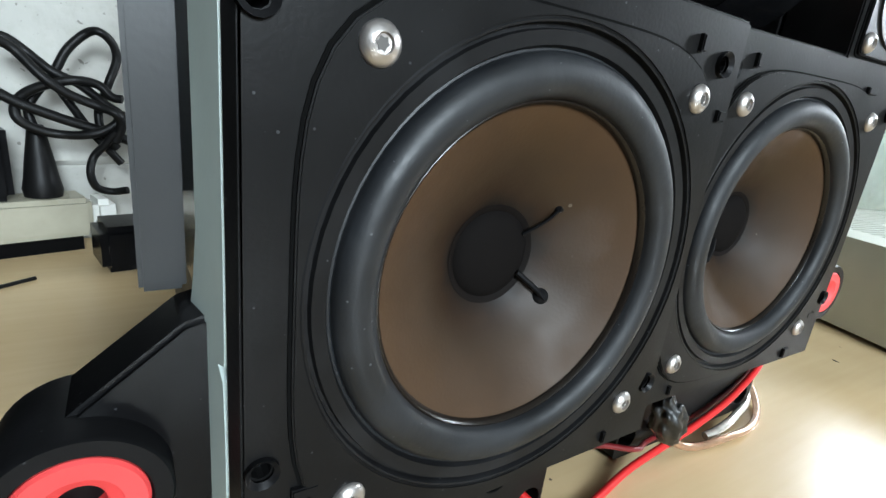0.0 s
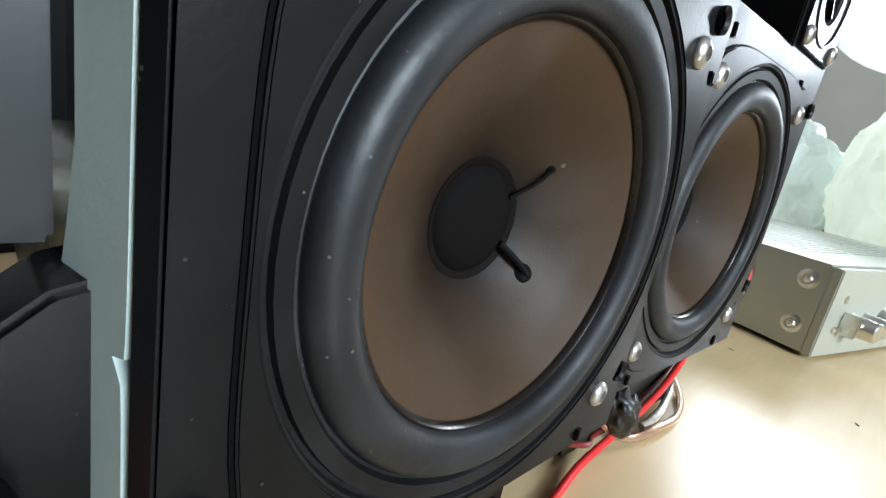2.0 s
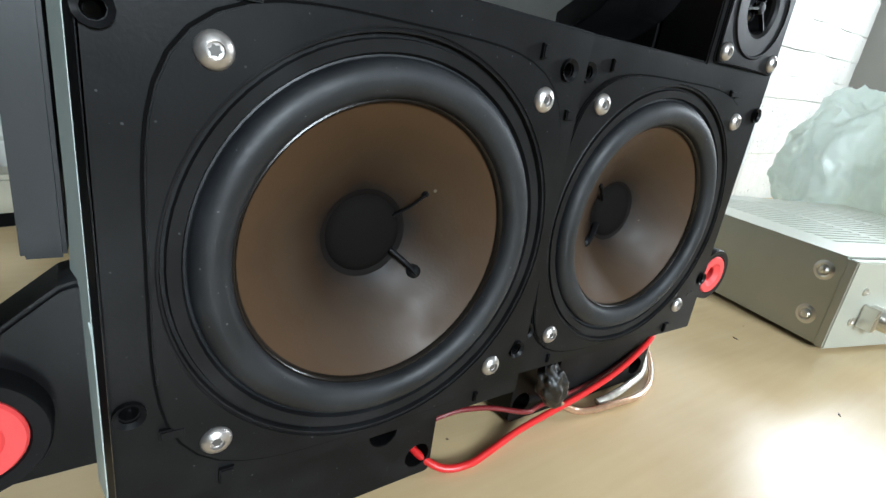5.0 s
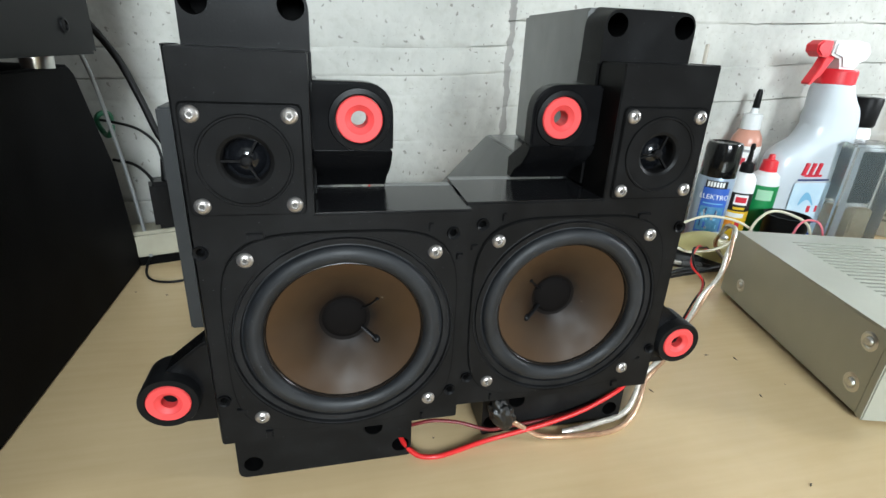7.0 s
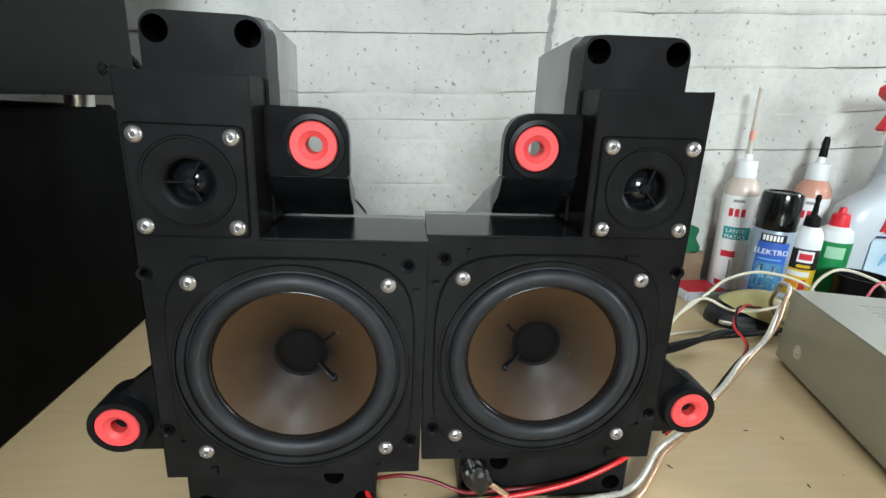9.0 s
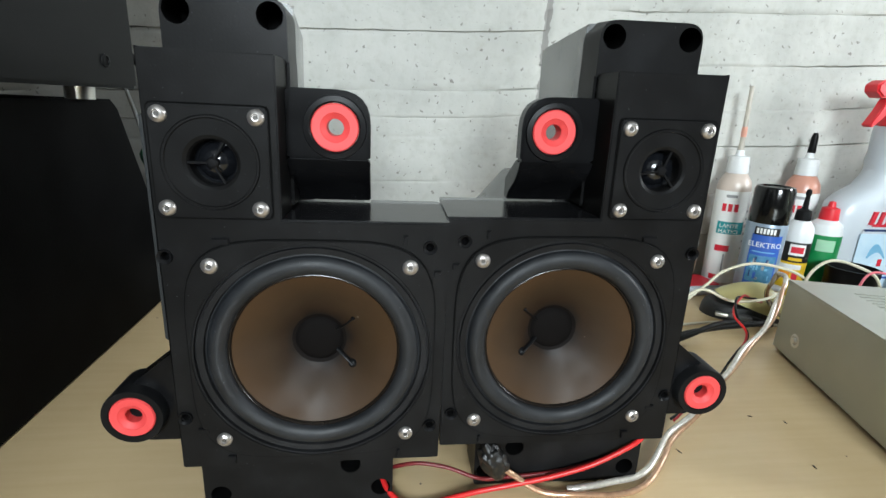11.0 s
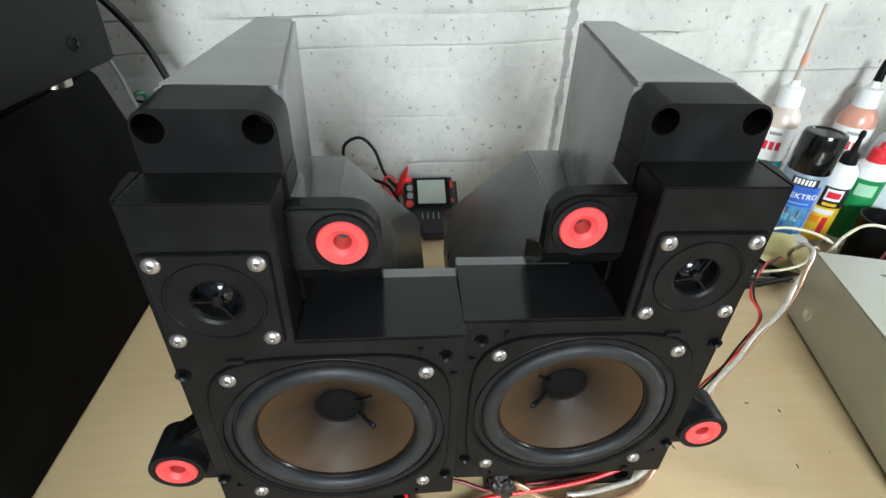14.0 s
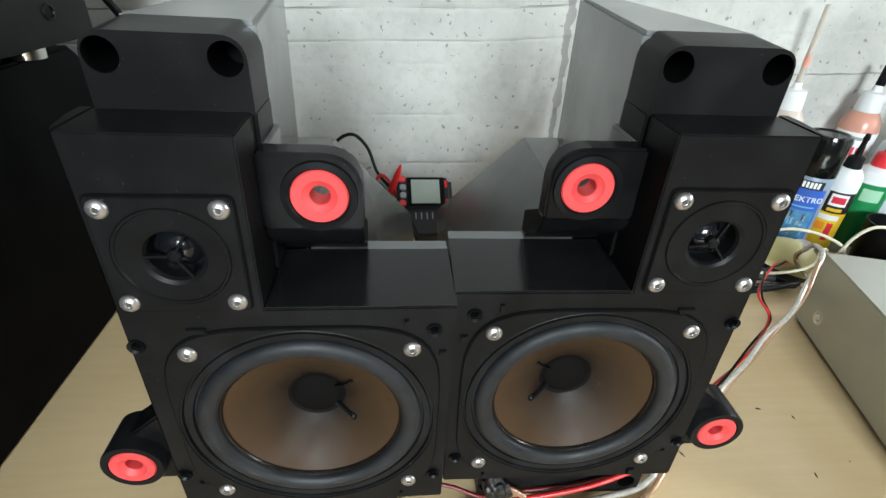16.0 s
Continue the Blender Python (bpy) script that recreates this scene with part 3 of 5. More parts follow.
    part("neck", prism(X([(0.0815, 0.0285), (0.139, 0.0285), (0.139, 0.0522), (0.0815, 0.0522)]), 0.1885, 0.2618, "z", 0.0006), BLACK, top)
    # head block with two deep holes
    head = X(rounded([(0.0832, 0.2612), (0.0832, 0.2605), (0.0818, 0.2605), (0.0818, 0.2896), (0.1398, 0.2896), (0.1398, 0.2612)], [0, 0, 0.0008, 0.010, 0.010, 0]))
    bm = plate_with_holes(head, [circle(sx * 0.0897, 0.2812, 0.0064, 24), circle(sx * 0.1325, 0.2812, 0.0064, 24)], 0.0270, 0.052, "y", 0.0008)
    for v in bm.verts:
        if v.co.z > 0.2885:
            v.co.z += 0.0022 * (v.co.y - 0.027) / 0.025
    hb = part("head_block", bm, BLACK, top)
    # linings darker than the block: the holes' inner shade is in their colour
    for a in (0.0897, 0.1325):
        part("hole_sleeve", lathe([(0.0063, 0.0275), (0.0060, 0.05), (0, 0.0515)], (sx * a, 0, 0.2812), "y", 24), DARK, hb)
    # outer side: pale strip and grey flange
    part("side_edge", prism(X([(0.1411, 0.0004), (0.1426, 0.0042), (0.1411, 0.0042)]), 0.0465, 0.2615, "z"), BLACK, top)
    bm = bmesh.new()
    rows = []
    for z, y0, y1 in ((0.0465, 0.0063, 0.0161), (0.08, 0.0063, 0.0166), (0.092, 0.0067, 0.0174), (0.0965, 0.007, 0.0216), (0.0995, 0.0095, 0.0246), (0.1005, 0.0062, 0.0262), (0.104, 0.0059, 0.0271), (0.114, 0.0057, 0.0239), (0.125, 0.0057, 0.0211), (0.2615, 0.0057, 0.0211)):
        slope = lambda y: 0.1426 + (y - 0.0045) * 0.18
        rows.append([bm.verts.new((sx * a, b, z)) for a, b in ((0.1412, y0), (slope(y0), y0), (slope(y1), y1), (0.1412, y1))])
    for p, q in zip(rows, rows[1:]):
        for k in range(4):
            bm.faces.new((p[k], p[(k + 1) % 4], q[(k + 1) % 4], q[k]))
    bm.faces.new(rows[0])
    bm.faces.new(rows[-1])
    bmesh.ops.recalc_face_normals(bm, faces=bm.faces)
    part("side_strip", bm, PALE, top, "pale grey side edge", smooth=0)
    part("side_cap", prism(X([(0.1411, 0.0006), (0.1428, 0.0040), (0.1452, 0.0185), (0.1452, 0.0275), (0.1411, 0.0275)]), 0.2616, 0.2624, "z"), BLACK, top)
    part("side_flange", box(min(sx * 0.1468, sx * 0.1562), max(sx * 0.1468, sx * 0.1562), 0.030, 0.19, 0.108, 0.233, 0.001), FLANGE, top)
    part("flange_web", box(min(sx * 0.1386, sx * 0.147), max(sx * 0.1386, sx * 0.147), 0.08, 0.18, 0.12, 0.22), FLANGE, top)

    # woofer: frame ring, rubber roll, cone, cap
    ears = []
    for i in range(72):
        a = 2 * math.pi * i / 72
        rr = 0.0626 / (abs(math.cos(a)) ** 4.2 + abs(math.sin(a)) ** 4.2) ** (1 / 4.2)
        ears.append((sx * WO + rr * math.cos(a), WZ + rr * math.sin(a)))
    woof = part("woofer", plate_with_holes(ears, [circle(sx * WO, WZ, 0.0614, 60)], -0.0014, 0.0003, "y", 0.0004), BLACK, top)
    c = (sx * WO, 0, WZ)
    # thin near-black frame added to paint the shaded gap round the woofer plate
    rim = [(sx * WO + (p - sx * WO) * 1.011, WZ + (q - WZ) * 1.011) for p, q in ears]
    part("plate_gap", plate_with_holes(rim, [circle(sx * WO, WZ, 0.0614, 48)], -0.0004, 0.0002, "y"), DARK, woof)
    part("basket", lathe([(0.0615, -0.0008), (0.0610, -0.0011), (0.0606, -0.0010), (0.0602, 0.0008), (0.0594, 0.0008), (0.0590, -0.0006), (0.0560, -0.0003), (0.0551, 0.0018)], c, "y", 72), BASKET, woof)
    roll = [(0.0556, 0.0012), (0.0549, 0.0010)]
    for i in range(13):
        a = math.pi * i / 12
        roll.append((0.0496 + 0.0050 * math.cos(a), 0.0012 - 0.0040 * math.sin(a)))
    roll += [(0.0444, 0.0020), (0.0437, 0.0032)]
    part("surround", lathe(roll, c, "y", 72), RUBBER, woof, "dusty black rubber surround")
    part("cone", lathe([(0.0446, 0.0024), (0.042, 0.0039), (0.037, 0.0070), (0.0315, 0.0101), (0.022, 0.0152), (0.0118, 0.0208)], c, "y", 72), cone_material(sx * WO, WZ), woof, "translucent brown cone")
    part("cone_lip", lathe([(0.0449, 0.0020), (0.0446, 0.0013), (0.0440, 0.0011), (0.0434, 0.0017), (0.0431, 0.0030)], c, "y", 72), LIP, woof, "glossy dark glue line round the cone")
    part("dust_cap", lathe([(0.0134, 0.0200), (0.0128, 0.0190), (0.0105, 0.0178), (0.0072, 0.0170), (0.0035, 0.0166), (0, 0.0165)], c, "y", 40), CAP, woof)
    # added dark ring: widens the painted shade round the cap
    part("cap_shade_ring", lathe([(0.0150, 0.0188), (0.0142, 0.0190), (0.0130, 0.0196), (0.0120, 0.0202)], c, "y", 48), CAP_SHADE, woof, "dark ring round the cap, added for the cone's shaded middle")
    for dz in (0.0144, -0.0139):
        end = (sx * (WO - 0.0190), 0.0138, WZ + dz)
        mid = (sx * (WO - 0.0150), 0.0152, WZ + dz * 0.72)
        big = 1.0 if dz < 0 else 0.5
        bm = tube([(sx * (WO - 0.0100), 0.0182, WZ + dz * 0.42), mid, end], 0.0004 + 0.0011 * big, 8, 6, squash=0.6)
        lathe([(0, -0.0010), (0.0012 * big, -0.0008), (0.0023 * big, 0.0002), (0.0030 * big, 0.0016), (0.0033 * big, 0.0030)], end, "y", 14, bm)
        part("lead_joint", bm, BLACK_RIM, woof, "glossy black glued lead")
    for a, b in ((-1, 1), (1, 1), (1, -1), (-1, -1)):
        dome_screw(sx * WO + a * 0.0488, -0.0012, WZ + b * 0.0495, 0.0041, woof)

    # tweeter
    tw = part("tweeter", plate_with_holes(X(rounded([(TO - 0.0257, TZ - 0.0257), (TO + 0.0257, TZ - 0.0257), (TO + 0.0257, TZ + 0.0257), (TO - 0.0257, TZ + 0.0257)], 0.003, 3)),
                                          [circle(sx * TO, TZ, 0.0215, 48)], -0.0016, 0.0004, "y", 0.0004), BLACK, top)
    tc = (sx * TO, 0, TZ)
    # same for the tweeter: dark frame in place of a shaded groove
    part("plate_gap", plate_with_holes(X(rounded([(TO - 0.0265, TZ - 0.0265), (TO + 0.0265, TZ - 0.0265), (TO + 0.0265, TZ + 0.0265), (TO - 0.0265, TZ + 0.0265)], 0.0034, 3)), [circle(sx * TO, TZ, 0.022, 32)], -0.0004, 0.0002, "y"), DARK, tw)
    part("horn_ring", lathe([(0.0216, -0.0012), (0.0212, -0.0022), (0.0204, -0.0022), (0.0200, -0.0015), (0.0128, -0.0013), (0.0112, -0.0004), (0.0105, 0.0012), (0.0102, 0.0085)], tc, "y", 56), BLACK, tw, smooth=12)
    part("dome", lathe([(0.0103, 0.0080), (0.0088, 0.0076), (0.0075, 0.0052), (0.0045, 0.0030), (0, 0.0022)], tc, "y", 40), DOME, tw, "glossy dark dome")
    bm = lathe([(0, -0.0012), (0.0018, -0.0010), (0.0027, -0.0002), (0.0028, 0.0016), (0, 0.0016)], tc, "y", 18)
    part("hub", bm, BLACK_RIM, tw)
    for k in range(3):
        a = math.radians(60 + 120 * k + (0 if sx < 0 else 10))
        d, q = Vector((math.cos(a), 0, math.sin(a))), Vector((-math.sin(a), 0, math.cos(a)))
        bm = bmesh.new()
        vs = [bm.verts.new(Vector(tc) + d * rr + q * s * 0.0005 + Vector((0, yy, 0))) for rr in (0.002, 0.0108) for s in (-1, 1) for yy in (-0.0006, 0.0012)]
        for f in ((0, 1, 3, 2), (4, 6, 7, 5), (0, 2, 6, 4), (1, 5, 7, 3), (0, 4, 5, 1), (2, 3, 7, 6)):
            bm.faces.new([vs[i] for i in f])
        part("vane", bm, BLACK_RIM, tw)
    for a, b in ((-1, 1), (1, 1), (1, -1), (-1, -1)):
        dome_screw(sx * TO + a * 0.0208, -0.0016, TZ + b * 0.0211, 0.0039, tw)

    # upper lug with red grommet
    def grommet(o, y, z, r, parent):
        collar = part("collar", lathe([(r + 0.0002, y + 0.004), (r + 0.0002, y - 0.0010), (r + 0.001, y - 0.0018), (r + 0.0035, y - 0.0014), (r + 0.0042, y + 0.001)], (sx * o, 0, z), "y", 40), BLACK_RIM, parent)
        part("grommet", lathe([(r, y + 0.003), (r, y - 0.0006), (r - 0.0006, y - 0.0013), (r * 0.62, y - 0.0012), (r * 0.56, y - 0.0004), (r * 0.42, y + 0.0002), (r * 0.36, y + 0.001), (r * 0.36, y + 0.011)],
                              (sx * o, 0, z), "y", 40), RED, parent, "red rubber grommet")

    lug = X(rounded([(0.083, 0.2145), (0.0412, 0.2145), (0.0412, 0.2490), (0.083, 0.2490)], [0, 0, 0.021, 0]))
    ul = part("upper_lug", plate_with_holes(lug, [circle(sx * 0.0588, 0.2306, 0.0121, 32)], 0.0185, 0.0300, "y", 0.0012), LUG, top)
    grommet(0.0588, 0.0185, 0.2306, 0.0119, ul)
    skirt = [(0.0187, 0.2145), (0.0220, 0.2085), (0.0300, 0.2010), (0.0420, 0.1945), (0.0478, 0.1884), (0.0550, 0.1884), (0.0550, 0.2010), (0.0300, 0.2145)]
    part("lug_skirt", prism(skirt, min(sx * 0.0414, sx * 0.083), max(sx * 0.0414, sx * 0.083), "x", 0.0006), LUG, ul)
    part("lug_web", box(min(sx * 0.0795, sx * 0.083), max(sx * 0.0795, sx * 0.083), 0.0302, 0.056, 0.2012, 0.2486, 0.0006), GREY, ul)

    # lower lug on its arm
    arm = X(rounded([(0.1413, 0.052), (0.1413, 0.108), (0.149, 0.106), (0.176, 0.084), (0.176, 0.058), (0.165, 0.052)], [0, 0, 0.004, 0.01, 0.01, 0.004]))
    ll = part("lower_lug", prism(arm, 0.016, 0.034, "y", 0.0012), LUG, top)
    part("lug_barrel", lathe([(0.0118, 0.0100), (0.0125, 0.0088), (0.0158, 0.0088), (0.0163, 0.0098), (0.0163, 0.0335), (0.004, 0.0335), (0.004, 0.0200), (0.0118, 0.0190)], (sx * 0.1684, 0, 0.0728), "y", 40), BLACK_RIM, ll)
    part("grommet", lathe([(0.0119, 0.014), (0.0119, 0.0092), (0.0113, 0.0084), (0.0075, 0.0086), (0.0068, 0.0094), (0.0052, 0.0100), (0.0044, 0.011), (0.0044, 0.019)], (sx * 0.1684, 0, 0.0728), "y", 40), RED, ll, "red rubber grommet")

    # foot plate below the front
    foot = X(rounded([(0.026, 0.0), (0.139, 0.0), (0.139, 0.0462), (0.026, 0.0462)], [0.003, 0.006, 0, 0]))
    fh = [circle(sx * 0.1295, 0.0105, 0.0060, 20), circle(sx * 0.0335, 0.0105, 0.0060, 20), circle(sx * 0.052, 0.0285, 0.0062, 20)]
    fp = part("foot_plate", plate_with_holes(foot, fh, 0.018, 0.048, "y", 0.001), BLACK, top)
    # foot holes lined near-black, shade painted in as above
    for a, b in ((0.1295, 0.0105), (0.0335, 0.0105), (0.052, 0.0285)):
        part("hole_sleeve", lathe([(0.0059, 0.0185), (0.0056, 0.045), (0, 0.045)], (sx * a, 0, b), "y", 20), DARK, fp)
    return top


loudspeaker(-1, pose(0.118, 0, 0), "stripped black loudspeaker, brown cone, red grommets, on the workbench")
loudspeaker(1, pose(0.1195, 0.0085, 0.0012, 0, -0.9, -2.0), "stripped black loudspeaker, mirror twin turned slightly towards its pair")


# ---- amplifier ----
def amplifier(m):
    amp = empty("amplifier", m, "champagne metal stereo amplifier with slotted top on the workbench", "amplifier")
    W, D, H = 0.36, 0.232, 0.0815
    part("side_panel", box(0, 0.0016, 0.004, D, 0.004, H - 0.0018, 0.0004), AMP, amp)
    part("side_panel", box(W - 0.0016, W, 0.004, D, 0.004, H - 0.0018, 0.0004), AMP, amp)
    part("back_panel", box(0.0018, W - 0.0018, D - 0.002, D - 0.0002, 0.004, H - 0.002), BLACK, amp)
    # block added under the slots; the case's inner shade is put into its colour
    part("dark_interior", box(0.002, W - 0.002, 0.006, D - 0.003, 0.005, 0.03), DARK, amp, "near-black block standing for the shaded inside of the case")
    slots = []
    for g in range(3):
        for k in range(19):
            a, b = 0.046 + g * 0.093, 0.045 + k * 0.0086
            slots.append([(a, b), (a + 0.082, b), (a + 0.082, b + 0.0036), (a, b + 0.0036)])
    part("slotted_lid", plate_with_holes([(0, 0.006), (W, 0.006), (W, D), (0, D)], slots, H - 0.0017, H, "z"), AMP, amp)
    fp = part("front_panel", box(-0.001, W + 0.001, -0.004, 0.0038, 0.003, H - 0.0012, 0.001), AMP, amp)
    for z in (0.0245, 0.0648):
        s = part("side_screw", lathe([(0.0085, 0.0), (0.0060, -0.0006), (0.0042, 0.0002), (0.0040, -0.0008), (0.0030, -0.0022), (0.0012, -0.0026), (0, -0.0020)], (0, 0.0185, z), "x", 20), CHROME, amp)
    part("side_screw", lathe([(0.0075, 0.0), (0.0055, -0.0006), (0.0040, 0.0002), (0.0038, -0.0008), (0.0025, -0.0022), (0, -0.0022)], (0, 0.196, 0.026), "x", 20), CHROME, amp)
    for x, z, r, l in ((0.044, 0.033, 0.0095, 0.022), (0.072, 0.033, 0.0085, 0.018), (0.105, 0.036, 0.0085, 0.018), (0.145, 0.036, 0.0085, 0.018), (0.185, 0.036, 0.0085, 0.018), (0.29, 0.042, 0.019, 0.022)):
        part("knob", lathe([(r * 1.05, -0.004), (r, -0.0055), (r * 0.94, -0.004 - l + 0.001), (r * 0.86, -0.004 - l), (0, -0.004 - l)], (x, 0, z), "y", 28), CHROME, fp, "brushed metal knob")
    for x, z in ((0.022, 0.055), (0.02, 0.028)):
        part("panel_screw", lathe([(0.0036, -0.0038), (0.0034, -0.0052), (0.0012, -0.0056), (0, -0.0046)], (x, 0, z), "y", 16), CHROME, fp)
    part("lever", box(0.027, 0.0315, -0.017, -0.0038, 0.024, 0.044, 0.001), CHROME, fp)
    for x, y in ((0.03, 0.03), (0.33, 0.03), (0.03, 0.2), (0.33, 0.2)):
        part("rubber_foot", lathe([(0, 0), (0.008, 0), (0.009, 0.0052), (0, 0.0052)], (x, y, 0), "z", 16), DARK, amp)
    return amp


amplifier(pose(0.4605, -0.0135, 0, 0, 0, -15.5))

# ---- black cabinets by the wall ----
cab = [(0.366, 0), (0.367, 0.03), (0.350, 0.13), (0.304, 0.226), (0.294, 0.234), (-0.6, 0.234), (-0.6, 0)]
sub = empty("speaker_cabinet", pose(-0.178, 0, 0), "large matt black cabinet with sloping back on the workbench", "cabinet")
part("cabinet_body", prism(cab, -0.32, 0.0, "x", 0.002), CABINET, sub)
upper = empty("black_equipment_case", pose(-0.1485, 0.285, 0.2445, 0, 0, -4.0), "black metal equipment case on feet on the cabinet", "equipment case")
part("case_shell", box(-0.32, 0.0, -0.55, 0.0, 0.0, 0.16, 0.0025), material("case_paint", (0.006, 0.006, 0.0065), 0.5, spots=0.3, scale=25, bump=0.1, bump_scale=800, spec=0.2), upper)
part("case_screw", lathe([(0.0058, 0.0), (0.0056, 0.0012), (0.004, 0.0016), (0.0035, 0.0004), (0, 0.0004)], (0.0, -0.047, 0.022), "x", 20), BLACK_RIM, upper)
for y in (-0.045, -0.4):
    part("case_foot", lathe([(0, -0.0105), (0.011, -0.0105), (0.0115, -0.003), (0.012, 0.0), (0, 0.0)], (-0.026, y, 0), "z", 24), CHROME, upper, "silver case foot")

# ---- cables ----
CABLE = material("black_cable", (0.005, 0.005, 0.005), 0.45, bump=0.05, bump_scale=300, spec=0.2)
WHITE_CABLE = material("cream_cable", (0.62, 0.58, 0.44), 0.45, spots=0.1, scale=80)
RED_WIRE = material("red_wire", (0.62, 0.02, 0.02), 0.35, spots=0.1, scale=80)
COPPER = material("clear_copper_wire", (0.55, 0.33, 0.2), 0.25, metal=0.5, spots=0.3, scale=350, coat=0.6)
SILVER = material("clear_tinned_wire", (0.72, 0.68, 0.6), 0.25, metal=0.5, spots=0.35, scale=350, coat=0.6)
TAPE = material("black_tape", (0.005, 0.005, 0.005), 0.42, bump=0.25, bump_scale=250)


def cable(name, points, r, mat, label, steps=8, category="cable"):
    return tagged(part(name, tube(points, r, 10, steps), mat, smooth=60), label, category)


def wavy(points, amount, turns, phase=0.0):
    """The same line wound round itself, for twisted wires."""
    line = spline(points, 6)
    out, far = [], 0.0
    whole = sum((q - p).length for p, q in zip(line, line[1:]))
    for i, p in enumerate(line):
        d = (line[min(i + 1, len(line) - 1)] - line[max(i - 1, 0)]).normalized()
        s = d.cross(Vector((0, 0, 1))).normalized()
        u = s.cross(d)
        far += (p - line[max(i - 1, 0)]).length
        a = phase + turns * 2 * math.pi * far / whole
        out.append(p + s * amount * math.cos(a) + u * amount * math.sin(a))
    return out


cable("red_wire", [(0.0845, 0.030, 0.0105), (0.089, 0.0205, 0.006), (0.097, 0.0135, 0.0022), (0.109, 0.0105, 0.0022), (0.122, 0.0125, 0.0022), (0.146, 0.0165, 0.004), (0.172, 0.0170, 0.008), (0.198, 0.0165, 0.0135), (0.224, 0.0165, 0.0215), (0.250, 0.0185, 0.0335), (0.262, 0.024, 0.038)],
      0.0018, RED_WIRE, "red insulated loudspeaker wire lying across the workbench", category="wire")
cable("black_red_wire", [(0.088, 0.032, 0.012), (0.097, 0.0275, 0.018), (0.110, 0.0245, 0.0215), (0.128, 0.0215, 0.0195), (0.148, 0.0165, 0.0145), (0.165, 0.0215, 0.010), (0.20, 0.0215, 0.0125), (0.23, 0.0215, 0.0205), (0.252, 0.0225, 0.030)],
      0.0013, material("dark_red_wire", (0.14, 0.01, 0.012), 0.4), "dark red wire running to the taped joint", category="wire")
sl = [(0.208, 0.0170, 0.003), (0.216, 0.0155, 0.004), (0.235, 0.0155, 0.005), (0.262, 0.023, 0.006), (0.285, 0.040, 0.008), (0.312, 0.062, 0.012), (0.352, 0.085, 0.022), (0.397, 0.117, 0.037), (0.440, 0.143, 0.053), (0.476, 0.170, 0.070), (0.503, 0.196, 0.0855), (0.511, 0.208, 0.0865), (0.520, 0.225, 0.080), (0.545, 0.26, 0.045), (0.58, 0.27, 0.012)]
cop = [(0.160, 0.018, 0.022), (0.172, 0.0185, 0.014), (0.190, 0.0150, 0.004), (0.212, 0.0105, 0.0025), (0.238, 0.0085, 0.0025), (0.262, 0.0165, 0.003), (0.288, 0.036, 0.006), (0.312, 0.058, 0.010), (0.352, 0.083, 0.020), (0.397, 0.115, 0.035), (0.440, 0.141, 0.051), (0.476, 0.168, 0.069), (0.502, 0.193, 0.0852), (0.510, 0.206, 0.0875), (0.522, 0.226, 0.078), (0.548, 0.262, 0.042), (0.582, 0.274, 0.010)]
cable("tinned_speaker_wire", wavy(sl, 0.0012, 7), 0.0023, SILVER, "clear insulated tinned wire rising over the amplifier corner", 3, "wire")
cable("copper_speaker_wire", wavy(cop, 0.0010, 7, 3.1), 0.0021, COPPER, "clear insulated copper wire rising over the amplifier corner", 3, "wire")
rb = [(0.318, 0.075, 0.010), (0.345, 0.092, 0.012), (0.383, 0.114, 0.022), (0.415, 0.135, 0.036), (0.438, 0.155, 0.045), (0.436, 0.172, 0.056), (0.448, 0.190, 0.062), (0.475, 0.215, 0.060), (0.515, 0.245, 0.045), (0.55, 0.27, 0.03)]
cable("red_twin_wire", wavy(rb, 0.0012, 3), 0.0011, RED_WIRE, "thin red wire twisted with a black one by the amplifier", 3, "wire")
cable("black_twin_wire", wavy(rb, 0.0014, 3, 3.1), 0.0011, CABLE, "thin black wire twisted with a red one by the amplifier", 3, "wire")
bk = [(0.33, 0.20, 0.004), (0.37, 0.21, 0.006), (0.405, 0.217, 0.009), (0.44, 0.228, 0.012), (0.475, 0.238, 0.014), (0.51, 0.246, 0.012), (0.56, 0.256, 0.008)]
cable("black_power_cord", wavy(bk, 0.0024, 1.2), 0.0032, CABLE, "black twisted power cord on the workbench behind the amplifier", 3)
cable("black_power_cord", wavy(bk, 0.0024, 1.2, 3.14), 0.0032, CABLE, "black twisted power cord on the workbench behind the amplifier", 3)
cable("cream_cable", [(0.34, 0.215, 0.0016), (0.40, 0.232, 0.03), (0.448, 0.24, 0.063), (0.47, 0.245, 0.078), (0.506, 0.25, 0.086), (0.538, 0.245, 0.084), (0.560, 0.235, 0.077), (0.574, 0.236, 0.064), (0.585, 0.246, 0.03), (0.590, 0.25, 0.003)], 0.0016, WHITE_CABLE, "cream mouse cable looping over the mouse to the amplifier")
cable("cream_cable", [(0.38, 0.215, 0.002), (0.41, 0.222, 0.05), (0.431, 0.22, 0.066), (0.462, 0.215, 0.055), (0.496, 0.212, 0.057), (0.518, 0.212, 0.066), (0.528, 0.221, 0.078), (0.545, 0.228, 0.068), (0.56, 0.238, 0.03)], 0.0015, WHITE_CABLE, "cream cable sagging to the amplifier's back corner")
cable("cream_cable", [(0.555, 0.232, 0.03), (0.562, 0.230, 0.071), (0.577, 0.235, 0.087), (0.601, 0.24, 0.094), (0.632, 0.24, 0.088), (0.662, 0.235, 0.072), (0.675, 0.23, 0.03), (0.68, 0.228, 0.004)], 0.0017, WHITE_CABLE, "cream cable arching behind the amplifier")
